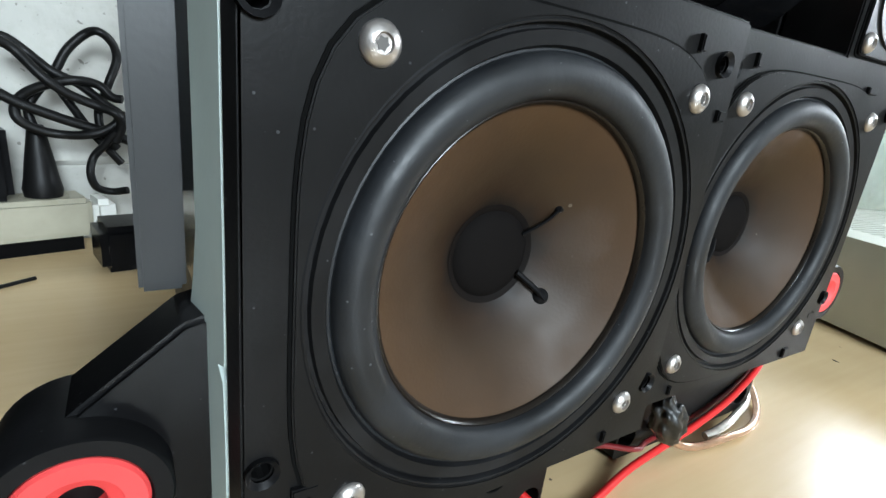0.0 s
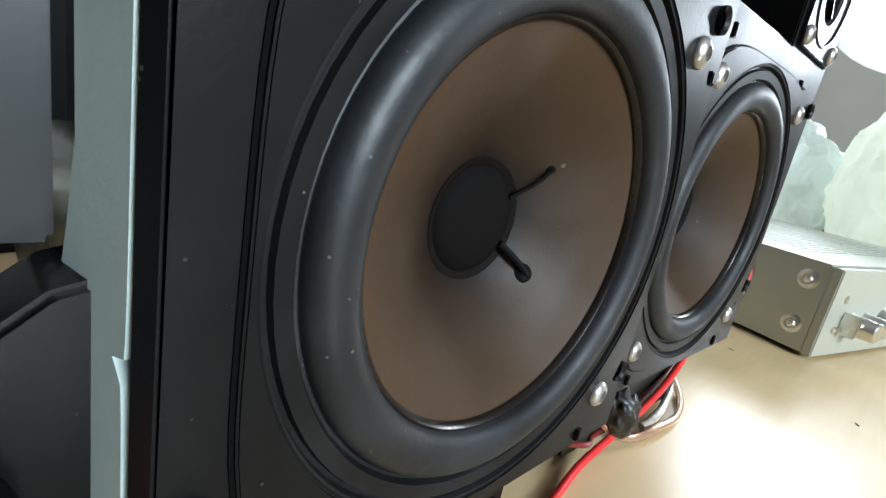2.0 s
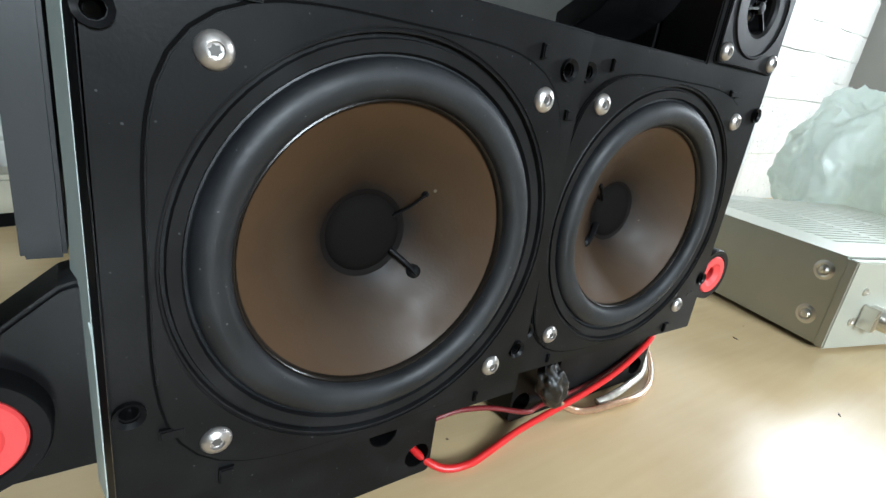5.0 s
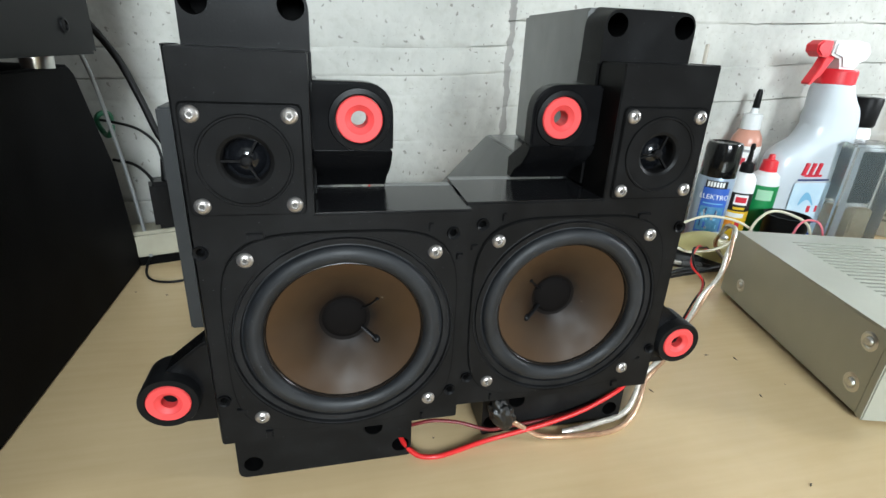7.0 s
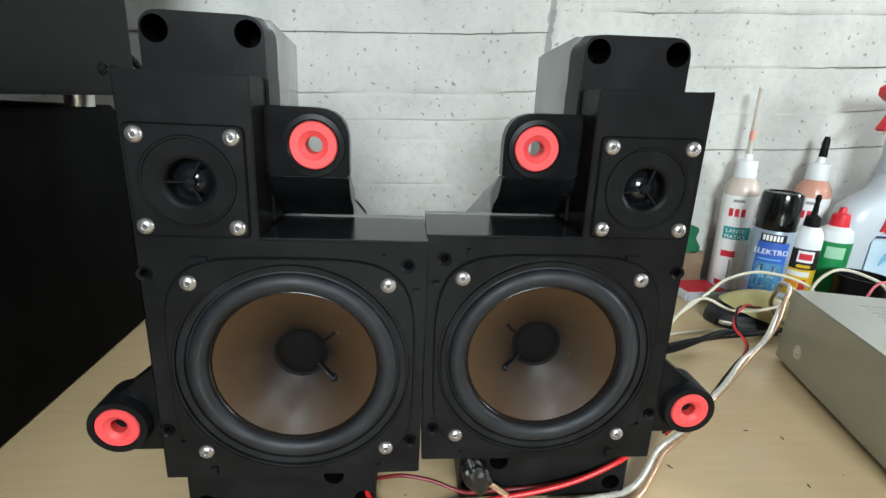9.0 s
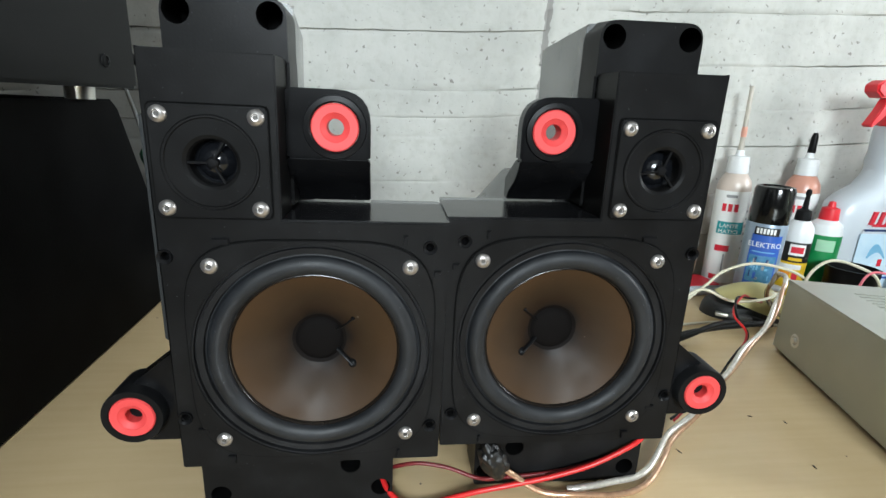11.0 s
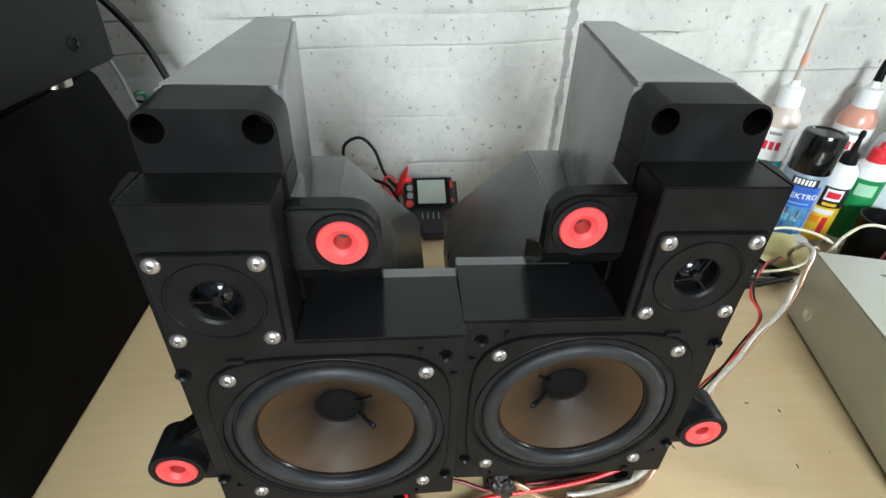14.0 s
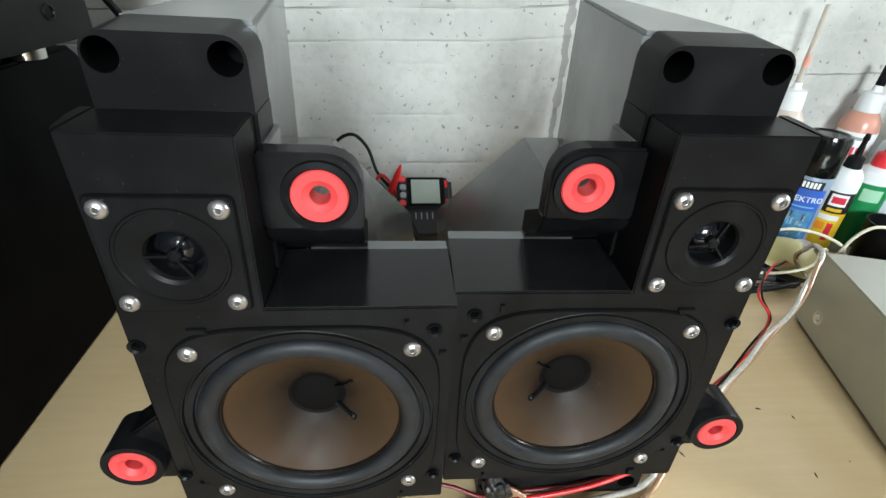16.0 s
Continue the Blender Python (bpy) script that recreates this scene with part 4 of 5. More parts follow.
cable("cream_cable", [(0.36, 0.235, 0.002), (0.43, 0.262, 0.002), (0.50, 0.272, 0.003), (0.54, 0.264, 0.004), (0.575, 0.258, 0.003)], 0.0016, WHITE_CABLE, "cream cable lying straight on the workbench")
cable("pink_wire", [(0.635, 0.235, 0.03), (0.640, 0.235, 0.064), (0.647, 0.235, 0.078), (0.661, 0.235, 0.0815), (0.678, 0.232, 0.074), (0.69, 0.225, 0.04)], 0.0014, material("pink_wire", (0.72, 0.16, 0.2), 0.4), "thin pink wire arching behind the amplifier", category="wire")
cable("thin_brown_cable", [(-0.10, 0.335, 0.0015), (-0.128, 0.318, 0.0015), (-0.155, 0.326, 0.0015), (-0.17, 0.36, 0.0015), (-0.165, 0.39, 0.02)], 0.0014, CABLE, "thin dark cable curling over the workbench")

usb = empty("usb_plug", pose(0.527, 0.279, 0.0075, 0, 0, -31), "grey cable plug lying on the workbench", "plug")
part("plug_shell", box(-0.022, -0.008, -0.006, 0.006, -0.0023, 0.0023, 0.0006), CHROME, usb)
part("plug_body", box(-0.008, 0.018, -0.008, 0.008, -0.004, 0.004, 0.0015), material("plug_grey", (0.09, 0.09, 0.09), 0.5), usb)
part("strain_relief", lathe([(0, 0.03), (0.0022, 0.03), (0.004, 0.0175), (0, 0.0175)], (0, 0, 0), "x", 14), CABLE, usb)


def tape_lump():
    bm = bmesh.new()
    bmesh.ops.create_icosphere(bm, subdivisions=4, radius=1)
    for v in bm.verts:
        n = noise.noise(v.co * 2.3) * 0.28 + noise.noise(v.co * 6) * 0.12
        v.co *= 1 + n
        v.co = Vector((v.co.x * 0.0085, v.co.y * 0.0065, v.co.z * 0.0125))
        v.co.x += 0.35 * -v.co.z
    bmesh.ops.translate(bm, verts=bm.verts, vec=(0.154, 0.0095, 0.0335))
    return bm


tagged(part("taped_joint", tape_lump(), TAPE, smooth=70), "wire joint wrapped in crumpled black tape under the front", "wire joint")

# ---- power strip corner ----
STRIP = material("strip_plastic", (0.36, 0.34, 0.26), 0.5, spots=0.2, scale=40)
strip = empty("power_strip", pose(-0.060, 0.421, 0.004, 0, 0, 17), "dusty pale grey power strip lying by the wall", "power strip")
part("strip_body", box(-0.24, -0.012, -0.019, 0.019, 0.008, 0.040, 0.004), STRIP, strip)
part("end_cap", box(-0.0115, 0.006, -0.016, 0.016, 0.012, 0.037, 0.005), material("cap_white", (0.7, 0.7, 0.66), 0.5), strip)
part("strip_foot", box(-0.22, -0.02, -0.014, 0.014, -0.004, 0.0082), DARK, strip)
for k in range(4):
    part("socket_well", lathe([(0.0165, 0.0404), (0.016, 0.0395), (0.0155, 0.034), (0, 0.034)], (-0.04 - 0.055 * k, 0, 0), "z", 24), STRIP, strip)


def plug(m, label):
    p = empty("mains_plug", m, label, "plug")
    part("plug_body", lathe([(0, 0), (0.0125, 0), (0.0135, 0.006), (0.0118, 0.014), (0.0098, 0.028), (0.0072, 0.044), (0.0052, 0.056), (0, 0.056)], (0, 0, 0), "z", 20), CABLE, p)
    return p


plug(pose(-0.0985, 0.4095, 0.0445), "black moulded mains plug standing in the power strip")
plug(pose(-0.205, 0.377, 0.0445, 5, -8, 0), "black moulded mains plug leaning in the power strip")
adapter = empty("mains_adapter", pose(-0.046, 0.356, 0, 0, 0, 12), "black mains adapter block lying by the power strip", "adapter")
part("adapter_body", box(-0.018, 0.04, -0.02, 0.025, 0.0, 0.036, 0.005), LUG, adapter)
adapter2 = empty("mains_adapter", pose(-0.142, 0.396, 0.0442, 0, 0, 17), "black mains adapter plugged into the power strip", "adapter")
part("adapter_body", box(-0.02, 0.026, -0.017, 0.017, 0.0, 0.058, 0.005), LUG, adapter2)
part("cord_relief", lathe([(0, 0.058), (0.006, 0.058), (0.0035, 0.082), (0, 0.082)], (0, 0, 0), "z", 14), CABLE, adapter2)

cable("thick_black_cable", [(-0.205, 0.36, 0.30), (-0.186, 0.375, 0.272), (-0.165, 0.38, 0.236), (-0.15, 0.38, 0.195), (-0.136, 0.38, 0.152), (-0.115, 0.385, 0.125), (-0.085, 0.39, 0.110), (-0.05, 0.395, 0.098), (-0.02, 0.40, 0.085)], 0.0038, CABLE, "thick black cable hanging from the equipment case")
cable("coiled_black_cable", [(-0.114, 0.384, 0.161), (-0.109, 0.386, 0.159), (-0.101, 0.388, 0.153), (-0.088, 0.384, 0.138), (-0.074, 0.386, 0.127), (-0.058, 0.388, 0.120), (-0.045, 0.384, 0.115), (-0.042, 0.386, 0.106), (-0.047, 0.388, 0.093)], 0.0036, CABLE, "thick black mains cable coming down to the coil")
cable("coiled_black_cable", [(-0.115, 0.393, 0.163), (-0.106, 0.395, 0.161), (-0.096, 0.397, 0.153), (-0.083, 0.393, 0.142), (-0.067, 0.395, 0.134), (-0.051, 0.397, 0.120), (-0.042, 0.393, 0.113), (-0.044, 0.395, 0.100)], 0.0034, CABLE, "black mains cable running beside the thick one")
cable("coiled_black_cable", [(-0.040, 0.388, 0.126), (-0.047, 0.390, 0.127), (-0.055, 0.392, 0.135), (-0.070, 0.388, 0.137), (-0.091, 0.390, 0.130), (-0.104, 0.392, 0.120), (-0.106, 0.388, 0.108), (-0.097, 0.390, 0.100), (-0.081, 0.392, 0.096), (-0.061, 0.388, 0.098), (-0.046, 0.390, 0.106), (-0.042, 0.392, 0.117)], 0.0034, CABLE, "loosely coiled black mains cable by the wall")
cable("coiled_black_cable", [(-0.098, 0.398, 0.099), (-0.100, 0.400, 0.114), (-0.090, 0.402, 0.131), (-0.082, 0.398, 0.141), (-0.073, 0.400, 0.158), (-0.061, 0.402, 0.171), (-0.052, 0.398, 0.174), (-0.044, 0.400, 0.167), (-0.042, 0.402, 0.155), (-0.048, 0.398, 0.138), (-0.052, 0.400, 0.127), (-0.057, 0.402, 0.113), (-0.055, 0.398, 0.098), (-0.046, 0.400, 0.086)], 0.0032, CABLE, "loosely coiled black mains cable by the wall")
cable("coiled_black_cable", [(-0.082, 0.402, 0.132), (-0.075, 0.404, 0.119), (-0.064, 0.406, 0.099), (-0.055, 0.402, 0.088), (-0.044, 0.404, 0.073)], 0.0032, CABLE, "loosely coiled black mains cable by the wall")
cable("coiled_black_cable", [(-0.046, 0.386, 0.101), (-0.054, 0.388, 0.090), (-0.062, 0.390, 0.080), (-0.065, 0.386, 0.068), (-0.062, 0.388, 0.056), (-0.052, 0.390, 0.052), (-0.041, 0.386, 0.054)], 0.0030, CABLE, "loosely coiled black mains cable by the wall")
cable("thin_black_cable", [(-0.205, 0.41, 0.168), (-0.188, 0.405, 0.166), (-0.165, 0.40, 0.160), (-0.148, 0.397, 0.145), (-0.1418, 0.392, 0.124)], 0.0016, CABLE, "thin black cable running to the plugged adapter")
cable("thin_black_cable", [(-0.20, 0.41, 0.122), (-0.175, 0.40, 0.118), (-0.158, 0.392, 0.104), (-0.150, 0.38, 0.085)], 0.0018, CABLE, "thin black cable running to the power strip")
cable("grey_flat_cable", [(-0.176, 0.315, 0.252), (-0.174, 0.332, 0.215), (-0.1735, 0.352, 0.160), (-0.172, 0.365, 0.11), (-0.170, 0.374, 0.05), (-0.166, 0.37, 0.012)], 0.0019, material("grey_cable", (0.2, 0.21, 0.21), 0.4), "thin grey cable hanging down the cabinet's edge")

green = empty("green_clip", pose(-0.203, 0.415, 0.166), "green plastic clip on the cables by the wall", "clip")
GREEN = material("green_plastic", (0.012, 0.10, 0.045), 0.4)
part("clip_ring", tube([(0.007 * math.cos(a * 0.5), 0.004 * math.sin(a), 0.011 * math.sin(a * 0.5) - 0.0006 * a) for a in range(14)], 0.003, 8, 5), GREEN, green)

# ---- multimeter ----
METER_BODY = material("meter_black", (0.012, 0.012, 0.013), 0.5)
meter = empty("multimeter", pose(0.136, 0.404, 0.0465, 38, 0, 2), "black and red digital multimeter leaning by the wall", "multimeter")
part("meter_body", box(-0.040, 0.031, -0.0235, 0.0235, -0.014, 0.012, 0.006, 3), METER_BODY, meter)
part("holster", prism(rounded([(-0.034, -0.0237), (0.026, -0.0237), (0.018, -0.044), (0.014, -0.058), (-0.018, -0.058), (-0.022, -0.044)], 0.004), -0.0135, 0.0085, "z", 0.003), METER_BODY, meter)
part("screen_bezel", box(-0.027, 0.020, -0.0195, 0.0205, 0.012, 0.0135, 0.0008), BLACK_RIM, meter)
part("screen", box(-0.022, 0.014, -0.0165, 0.0165, 0.0136, 0.0142), material("lcd_grey", (0.34, 0.38, 0.33), 0.3, spots=0.1, scale=60), meter, "blank grey-green display")
for y in (-0.0165, 0.0175):
    part("button", box(-0.0385, -0.029, y - 0.005, y + 0.005, 0.0121, 0.0155, 0.002), RED, meter, "red button")
for y in (-0.005, 0.006):
    part("button", box(-0.0365, -0.0285, y - 0.0045, y + 0.0045, 0.0121, 0.0145, 0.0015), material("button_grey", (0.3, 0.3, 0.31), 0.5), meter, "grey button")
for z, h in ((-0.014, 0.004), (0.006, 0.010)):
    part("panel_bar", box(0.0212, 0.0245, z, z + h, 0.0121, 0.0126), RED_WIRE, meter, "red print")
for k in range(4):
    part("grip_rib", box(-0.018 + 0.007 * k, -0.0165 + 0.007 * k, -0.036, -0.027, 0.0084, 0.0095, 0.0003), material("rib_grey", (0.25, 0.26, 0.27), 0.5), meter)
part("jack_sleeve", lathe([(0, 0.031), (0.0045, 0.031), (0.0045, 0.044), (0.003, 0.046), (0, 0.046)], (0, -0.024, 0), "x", 16), CHROME, meter, "metal lead end")
cable("black_test_lead", [(0.09, 0.405, 0.055), (0.072, 0.412, 0.075), (0.060, 0.418, 0.105), (0.042, 0.42, 0.121), (0.022, 0.42, 0.110), (0.024, 0.415, 0.085), (0.045, 0.41, 0.072), (0.075, 0.405, 0.062), (0.09, 0.40, 0.04)], 0.0021, CABLE, "black test lead looping up against the wall")
cable("red_test_lead", [(0.098, 0.40, 0.045), (0.086, 0.408, 0.066), (0.075, 0.41, 0.072), (0.07, 0.405, 0.058), (0.082, 0.40, 0.048), (0.092, 0.398, 0.03)], 0.0021, RED_WIRE, "red test lead bunched beside the multimeter")
probe = empty("test_probe", pose(0.092, 0.404, 0.062, 8, 18, 0), "red test probe standing beside the multimeter", "probe")
part("probe_grip", lathe([(0, -0.03), (0.004, -0.03), (0.0045, 0.0), (0.003, 0.022), (0.0012, 0.03), (0, 0.031)], (0, 0, 0), "z", 14), RED_WIRE, probe)

# ---- mouse ----
def mouse(m):
    mo = empty("computer_mouse", m, "pale yellow and black computer mouse on the workbench", "mouse")
    def shell(z0, z1, k):
        bm = bmesh.new()
        bmesh.ops.create_uvsphere(bm, u_segments=36, v_segments=18, radius=1)
        for v in bm.verts:
            x, y, z = v.co
            w = 1 - 0.12 * x
            h = 0.044 * (1 + 0.15 * x) if z > 0 else 0.0
            v.co = (x * 0.054, y * 0.031 * w, max(0, z) ** 0.8 * h)
        for v in bm.verts:
            v.co.z = min(max(v.co.z, z0), z1)
            v.co.x *= k
            v.co.y *= k
        return bm
    part("base_shell", shell(0.0, 0.019, 1.0), material("mouse_black", (0.01, 0.01, 0.01), 0.5), mo)
    bm = shell(0.0, 1, 1.004)
    bmesh.ops.bisect_plane(bm, geom=bm.verts[:] + bm.edges[:] + bm.faces[:], plane_co=(0, 0, 0.016), plane_no=(0.32, 0, 1), clear_inner=True)
    part("top_shell", bm, material("mouse_yellow", (0.62, 0.55, 0.24), 0.35, spots=0.08, scale=50), mo, "pale yellow top shell")
    part("scroll_pad", lathe([(0, 0.0012), (0.010, 0.001), (0.012, -0.0015)], (0.028, 0.0, 0.0412), "z", 24), material("mouse_silver", (0.6, 0.62, 0.62), 0.3, metal=0.6), mo)
    return mo


mouse(pose(0.556, 0.300, 0, 0, 0, -12))


# ---- bottles by the wall ----
def bars(parent, rows, mat, y, name="label_bar"):
    """Plain bars on a flat or round label, each an own little plate."""
    for x0, x1, z0, z1 in rows:
        part(name, box(x0, x1, y - 0.0006, y, z0, z1), mat, parent)


def wrap(r, a0, a1, z0, z1, n=16, thick=0.0004):
    """A piece of label bent round an upright axis; angles in degrees, 270 faces -y."""
    bm = bmesh.new()
    rows = []
    for i in range(n + 1):
        a = radians(a0 + (a1 - a0) * i / n)
        rows.append([bm.verts.new((rr * math.cos(a), rr * math.sin(a), z)) for rr, z in ((r, z0), (r, z1), (r + thick, z1), (r + thick, z0))])
    for p, q in zip(rows, rows[1:]):
        for k in range(4):
            bm.faces.new((p[k], p[(k + 1) % 4], q[(k + 1) % 4], q[k]))
    bm.faces.new(rows[0])
    bm.faces.new(rows[-1][::-1])
    return bm


def lettering(text, size, r, angle, z, mat, parent):
    """Letters bent round an upright axis."""
    cu = bpy.data.curves.new("lettering", "FONT")
    cu.body, cu.size, cu.align_x, cu.extrude, cu.resolution_u = text, size, "CENTER", 0.0002, 3
    ob = new("lettering", cu)
    me = bpy.data.meshes.new_from_object(ob.evaluated_get(bpy.context.evaluated_depsgraph_get()))
    bpy.data.objects.remove(ob)
    bm = bmesh.new()
    bm.from_mesh(me)
    bpy.data.meshes.remove(me)
    for v in bm.verts:
        a = radians(angle) + v.co.x / r
        rr = r + 0.0003 + v.co.z
        v.co = (rr * math.cos(a), rr * math.sin(a), z + v.co.y)
    return part("lettering", bm, mat, parent, smooth=0)


INK = {k: material("print_" + k, c, 0.4) for k, c in dict(blue=(0.03, 0.10, 0.42), lightblue=(0.18, 0.42, 0.62), white=(0.8, 0.8, 0.78), red=(0.6, 0.02, 0.04), teal=(0.02, 0.28, 0.30),
                                                         black=(0.012, 0.012, 0.012), yellow=(0.75, 0.48, 0.02), green=(0.01, 0.22, 0.06), grey=(0.3, 0.3, 0.3), orange=(0.75, 0.25, 0.02), navy=(0.012, 0.03, 0.12)).items()}
WHITE_PLASTIC = material("white_plastic", (0.74, 0.75, 0.75), 0.35, spots=0.06, scale=30)
GLOSS_BLACK = material("gloss_black_cap", (0.004, 0.004, 0.004), 0.12)
PINK = material("pink_sealant", (0.62, 0.30, 0.22), 0.3, spots=0.15, scale=40)
RED_CAP = material("red_cap", (0.66, 0.02, 0.03), 0.4)

can = empty("spray_can", pose(0.590, 0.334, 0), "blue spray can with glossy black cap by the wall", "spray can")
part("can_body", lathe([(0.0, 0.0), (0.0228, 0.0), (0.02394, 0.003), (0.02394, 0.116), (0.0228, 0.120), (0.0, 0.120)], (0, 0, 0), "z", 48), material("can_lacquer", (0.30, 0.37, 0.46), 0.3, metal=0.35, spots=0.1, scale=40), can)
part("cap", lathe([(0.02318, 0.1165), (0.02371, 0.118), (0.02326, 0.160), (0.02166, 0.1645), (0.01824, 0.1650), (0.01672, 0.1635), (0.0, 0.1635)], (0, 0, 0), "z", 48), GLOSS_BLACK, can, "glossy black cap")
part("label", wrap(0.02398, 196, 282, 0.004, 0.1035), INK["blue"], can, "blue printed label")
part("label", wrap(0.02404, 200, 276, 0.040, 0.076), material("print_circuit", (0.03, 0.17, 0.27), 0.4, spots=0.6, scale=180, second=(0.10, 0.24, 0.42)), can, "picture of circuits")
part("label", wrap(0.0241, 200, 268, 0.1030, 0.1135), INK["black"], can)
for k in range(6):
    part("label_bar", wrap(0.0245, 206 + 9 * k, 212 + 9 * k, 0.1050, 0.1120, 4), INK["white"], can)
lettering("ELEKTRO", 0.0098, 0.02420, 236, 0.0870, INK["white"], can)
part("label_bar", wrap(0.02424, 205, 267, 0.0800, 0.0815), INK["lightblue"], can)
part("label_bar", wrap(0.02424, 212, 262, 0.0300, 0.0325), INK["lightblue"], can)
rng = random.Random(3)
for k in range(16):
    a, z = rng.uniform(203, 266), rng.uniform(0.043, 0.066)
    part("label_patch", wrap(0.0244, a, a + rng.uniform(2, 8), z, z + rng.uniform(0.002, 0.009), 4), INK[rng.choice(["blue", "teal", "lightblue", "navy", "grey", "lightblue"])], can)


def nozzle_bottle(m, label, tip, body):
    b = empty("sealant_bottle", m, label, "bottle", "sealant bottles by the wall")
    part("bottle_body", lathe([(0.0, 0), (0.0208, 0), (0.0224, 0.003), (0.0224, 0.150), (0.0208, 0.160), (0.0152, 0.170), (0.012, 0.173), (0.0, 0.173)], (0, 0, 0), "z", 40), body, b)
    part("screw_cap", lathe([(0.014, 0.172), (0.0144, 0.174), (0.0132, 0.195), (0.0056, 0.1965), (0.0048, 0.204), (0.0, 0.204)], (0, 0, 0), "z", 28), WHITE_PLASTIC, b)
    if tip == "long":
        part("nozzle", lathe([(0.0044, 0.2035), (0.00336, 0.215), (0.00288, 0.29), (0.00224, 0.29), (0.0, 0.286)], (0, 0, 0), "z", 16), material("clear_nozzle", (0.66, 0.61, 0.53), 0.25, transmission=0.4), b, "long clear nozzle")
        part("nozzle_drop", lathe([(0.00368, 0.222), (0.004, 0.228), (0.00352, 0.236)], (0, 0, 0), "z", 12), PINK, b)
    else:
        part("tip_cap", lathe([(0.0048, 0.2035), (0.0052, 0.205), (0.0044, 0.226), (0.0028, 0.232), (0.0, 0.232)], (0.001, 0, 0), "z", 16), BLACK, b, "black tip cap")
    part("label", wrap(0.02248, 160, 380, 0.012, 0.148), INK["white"], b)
    part("label", wrap(0.02288, 200, 290, 0.086, 0.104), INK["teal"], b)
    for a0 in (207, 226, 245):
        part("label_bar", wrap(0.02288, a0, a0 + 13, 0.119, 0.130, 6), INK["red"], b)
    lettering("LANTE", 0.0080, 0.0231, 238, 0.0956, INK["white"], b)
    lettering("MATICI", 0.0080, 0.0231, 238, 0.0872, INK["white"], b)
    part("label_bar", wrap(0.02288, 215, 250, 0.139, 0.143), INK["grey"], b)
    part("label_bar", wrap(0.02288, 205, 250, 0.060, 0.069), INK["red"], b)
    part("label_bar", wrap(0.02288, 235, 240, 0.022, 0.056), INK["grey"], b)
    part("label_bar", wrap(0.02288, 200, 225, 0.016, 0.024), INK["red"], b)
    for k in range(9):
        part("label_bar", wrap(0.02288, 298, 325, 0.03 + 0.011 * k, 0.033 + 0.011 * k, 6), INK["grey"], b)
    return b


nozzle_bottle(pose(0.594, 0.408, 0, 0, -2.0, 0), "sealant bottle with long clear nozzle, white, red and teal label", "long", material("pale_sealant", (0.60, 0.50, 0.43), 0.3, spots=0.15, scale=40))
ub = nozzle_bottle(pose(0.700, 0.408, 0, 0, -0.8, 0), "pink sealant bottle with white cap and black tip", "short", PINK)

glue = empty("glue_bottle", pose(0.657, 0.352, 0), "small white glue bottle with yellow label and black cap", "bottle")
part("bottle_body", lathe([(0.0, 0), (0.01596, 0), (0.01748, 0.003), (0.01748, 0.098), (0.01634, 0.108), (0.01064, 0.117), (0.0, 0.117)], (0, 0, 0), "z", 36), WHITE_PLASTIC, glue)
part("cap", lathe([(0.0095, 0.116), (0.00973, 0.118), (0.00874, 0.130), (0.0038, 0.133), (0.00266, 0.150), (0.00365, 0.153), (0.00266, 0.159), (0.0, 0.160)], (0, 0, 0), "z", 24), BLACK, glue, "black nozzle cap")
part("label", wrap(0.01756, 170, 370, 0.060, 0.088), INK["black"], glue)
part("label", wrap(0.01756, 170, 370, 0.010, 0.060), INK["yellow"], glue)
part("label", wrap(0.01794, 208, 268, 0.070, 0.0855), INK["white"], glue)
part("label_bar", wrap(0.01832, 215, 261, 0.0735, 0.082), INK["red"], glue)
part("label_bar", wrap(0.01794, 212, 264, 0.0625, 0.0665), INK["yellow"], glue)
part("label_bar", wrap(0.01794, 183, 268, 0.050, 0.057), INK["white"], glue)
part("label_bar", wrap(0.01794, 193, 230, 0.036, 0.046), INK["orange"], glue)
part("label_bar", wrap(0.01794, 238, 260, 0.022, 0.046), INK["red"], glue)

gg = empty("glue_bottle", pose(0.700, 0.355, 0), "small white glue bottle with green label and red cap", "bottle")
part("bottle_body", lathe([(0.0, 0), (0.0192, 0), (0.0204, 0.003), (0.0204, 0.100), (0.0184, 0.112), (0.012, 0.118), (0.0, 0.118)], (0, 0, 0), "z", 36), WHITE_PLASTIC, gg)
part("cap", lathe([(0.0116, 0.117), (0.01184, 0.119), (0.0104, 0.134), (0.0048, 0.136), (0.00384, 0.143), (0.0, 0.144)], (0, 0, 0), "z", 24), RED_CAP, gg, "red cap")
part("label", wrap(0.02048, 170, 370, 0.012, 0.098), INK["green"], gg)
part("label_bar", wrap(0.02088, 208, 268, 0.076, 0.092), material("pale_green", (0.35, 0.6, 0.4), 0.4), gg)

cup = empty("black_cup", pose(0.690, 0.292, 0), "black plastic cup behind the amplifier", "cup")
part("cup_wall", lathe([(0, 0), (0.026, 0), (0.029, 0.067), (0.030, 0.069), (0.028, 0.069), (0.025, 0.003), (0, 0.003)], (0, 0, 0), "z", 40), BLACK, cup)

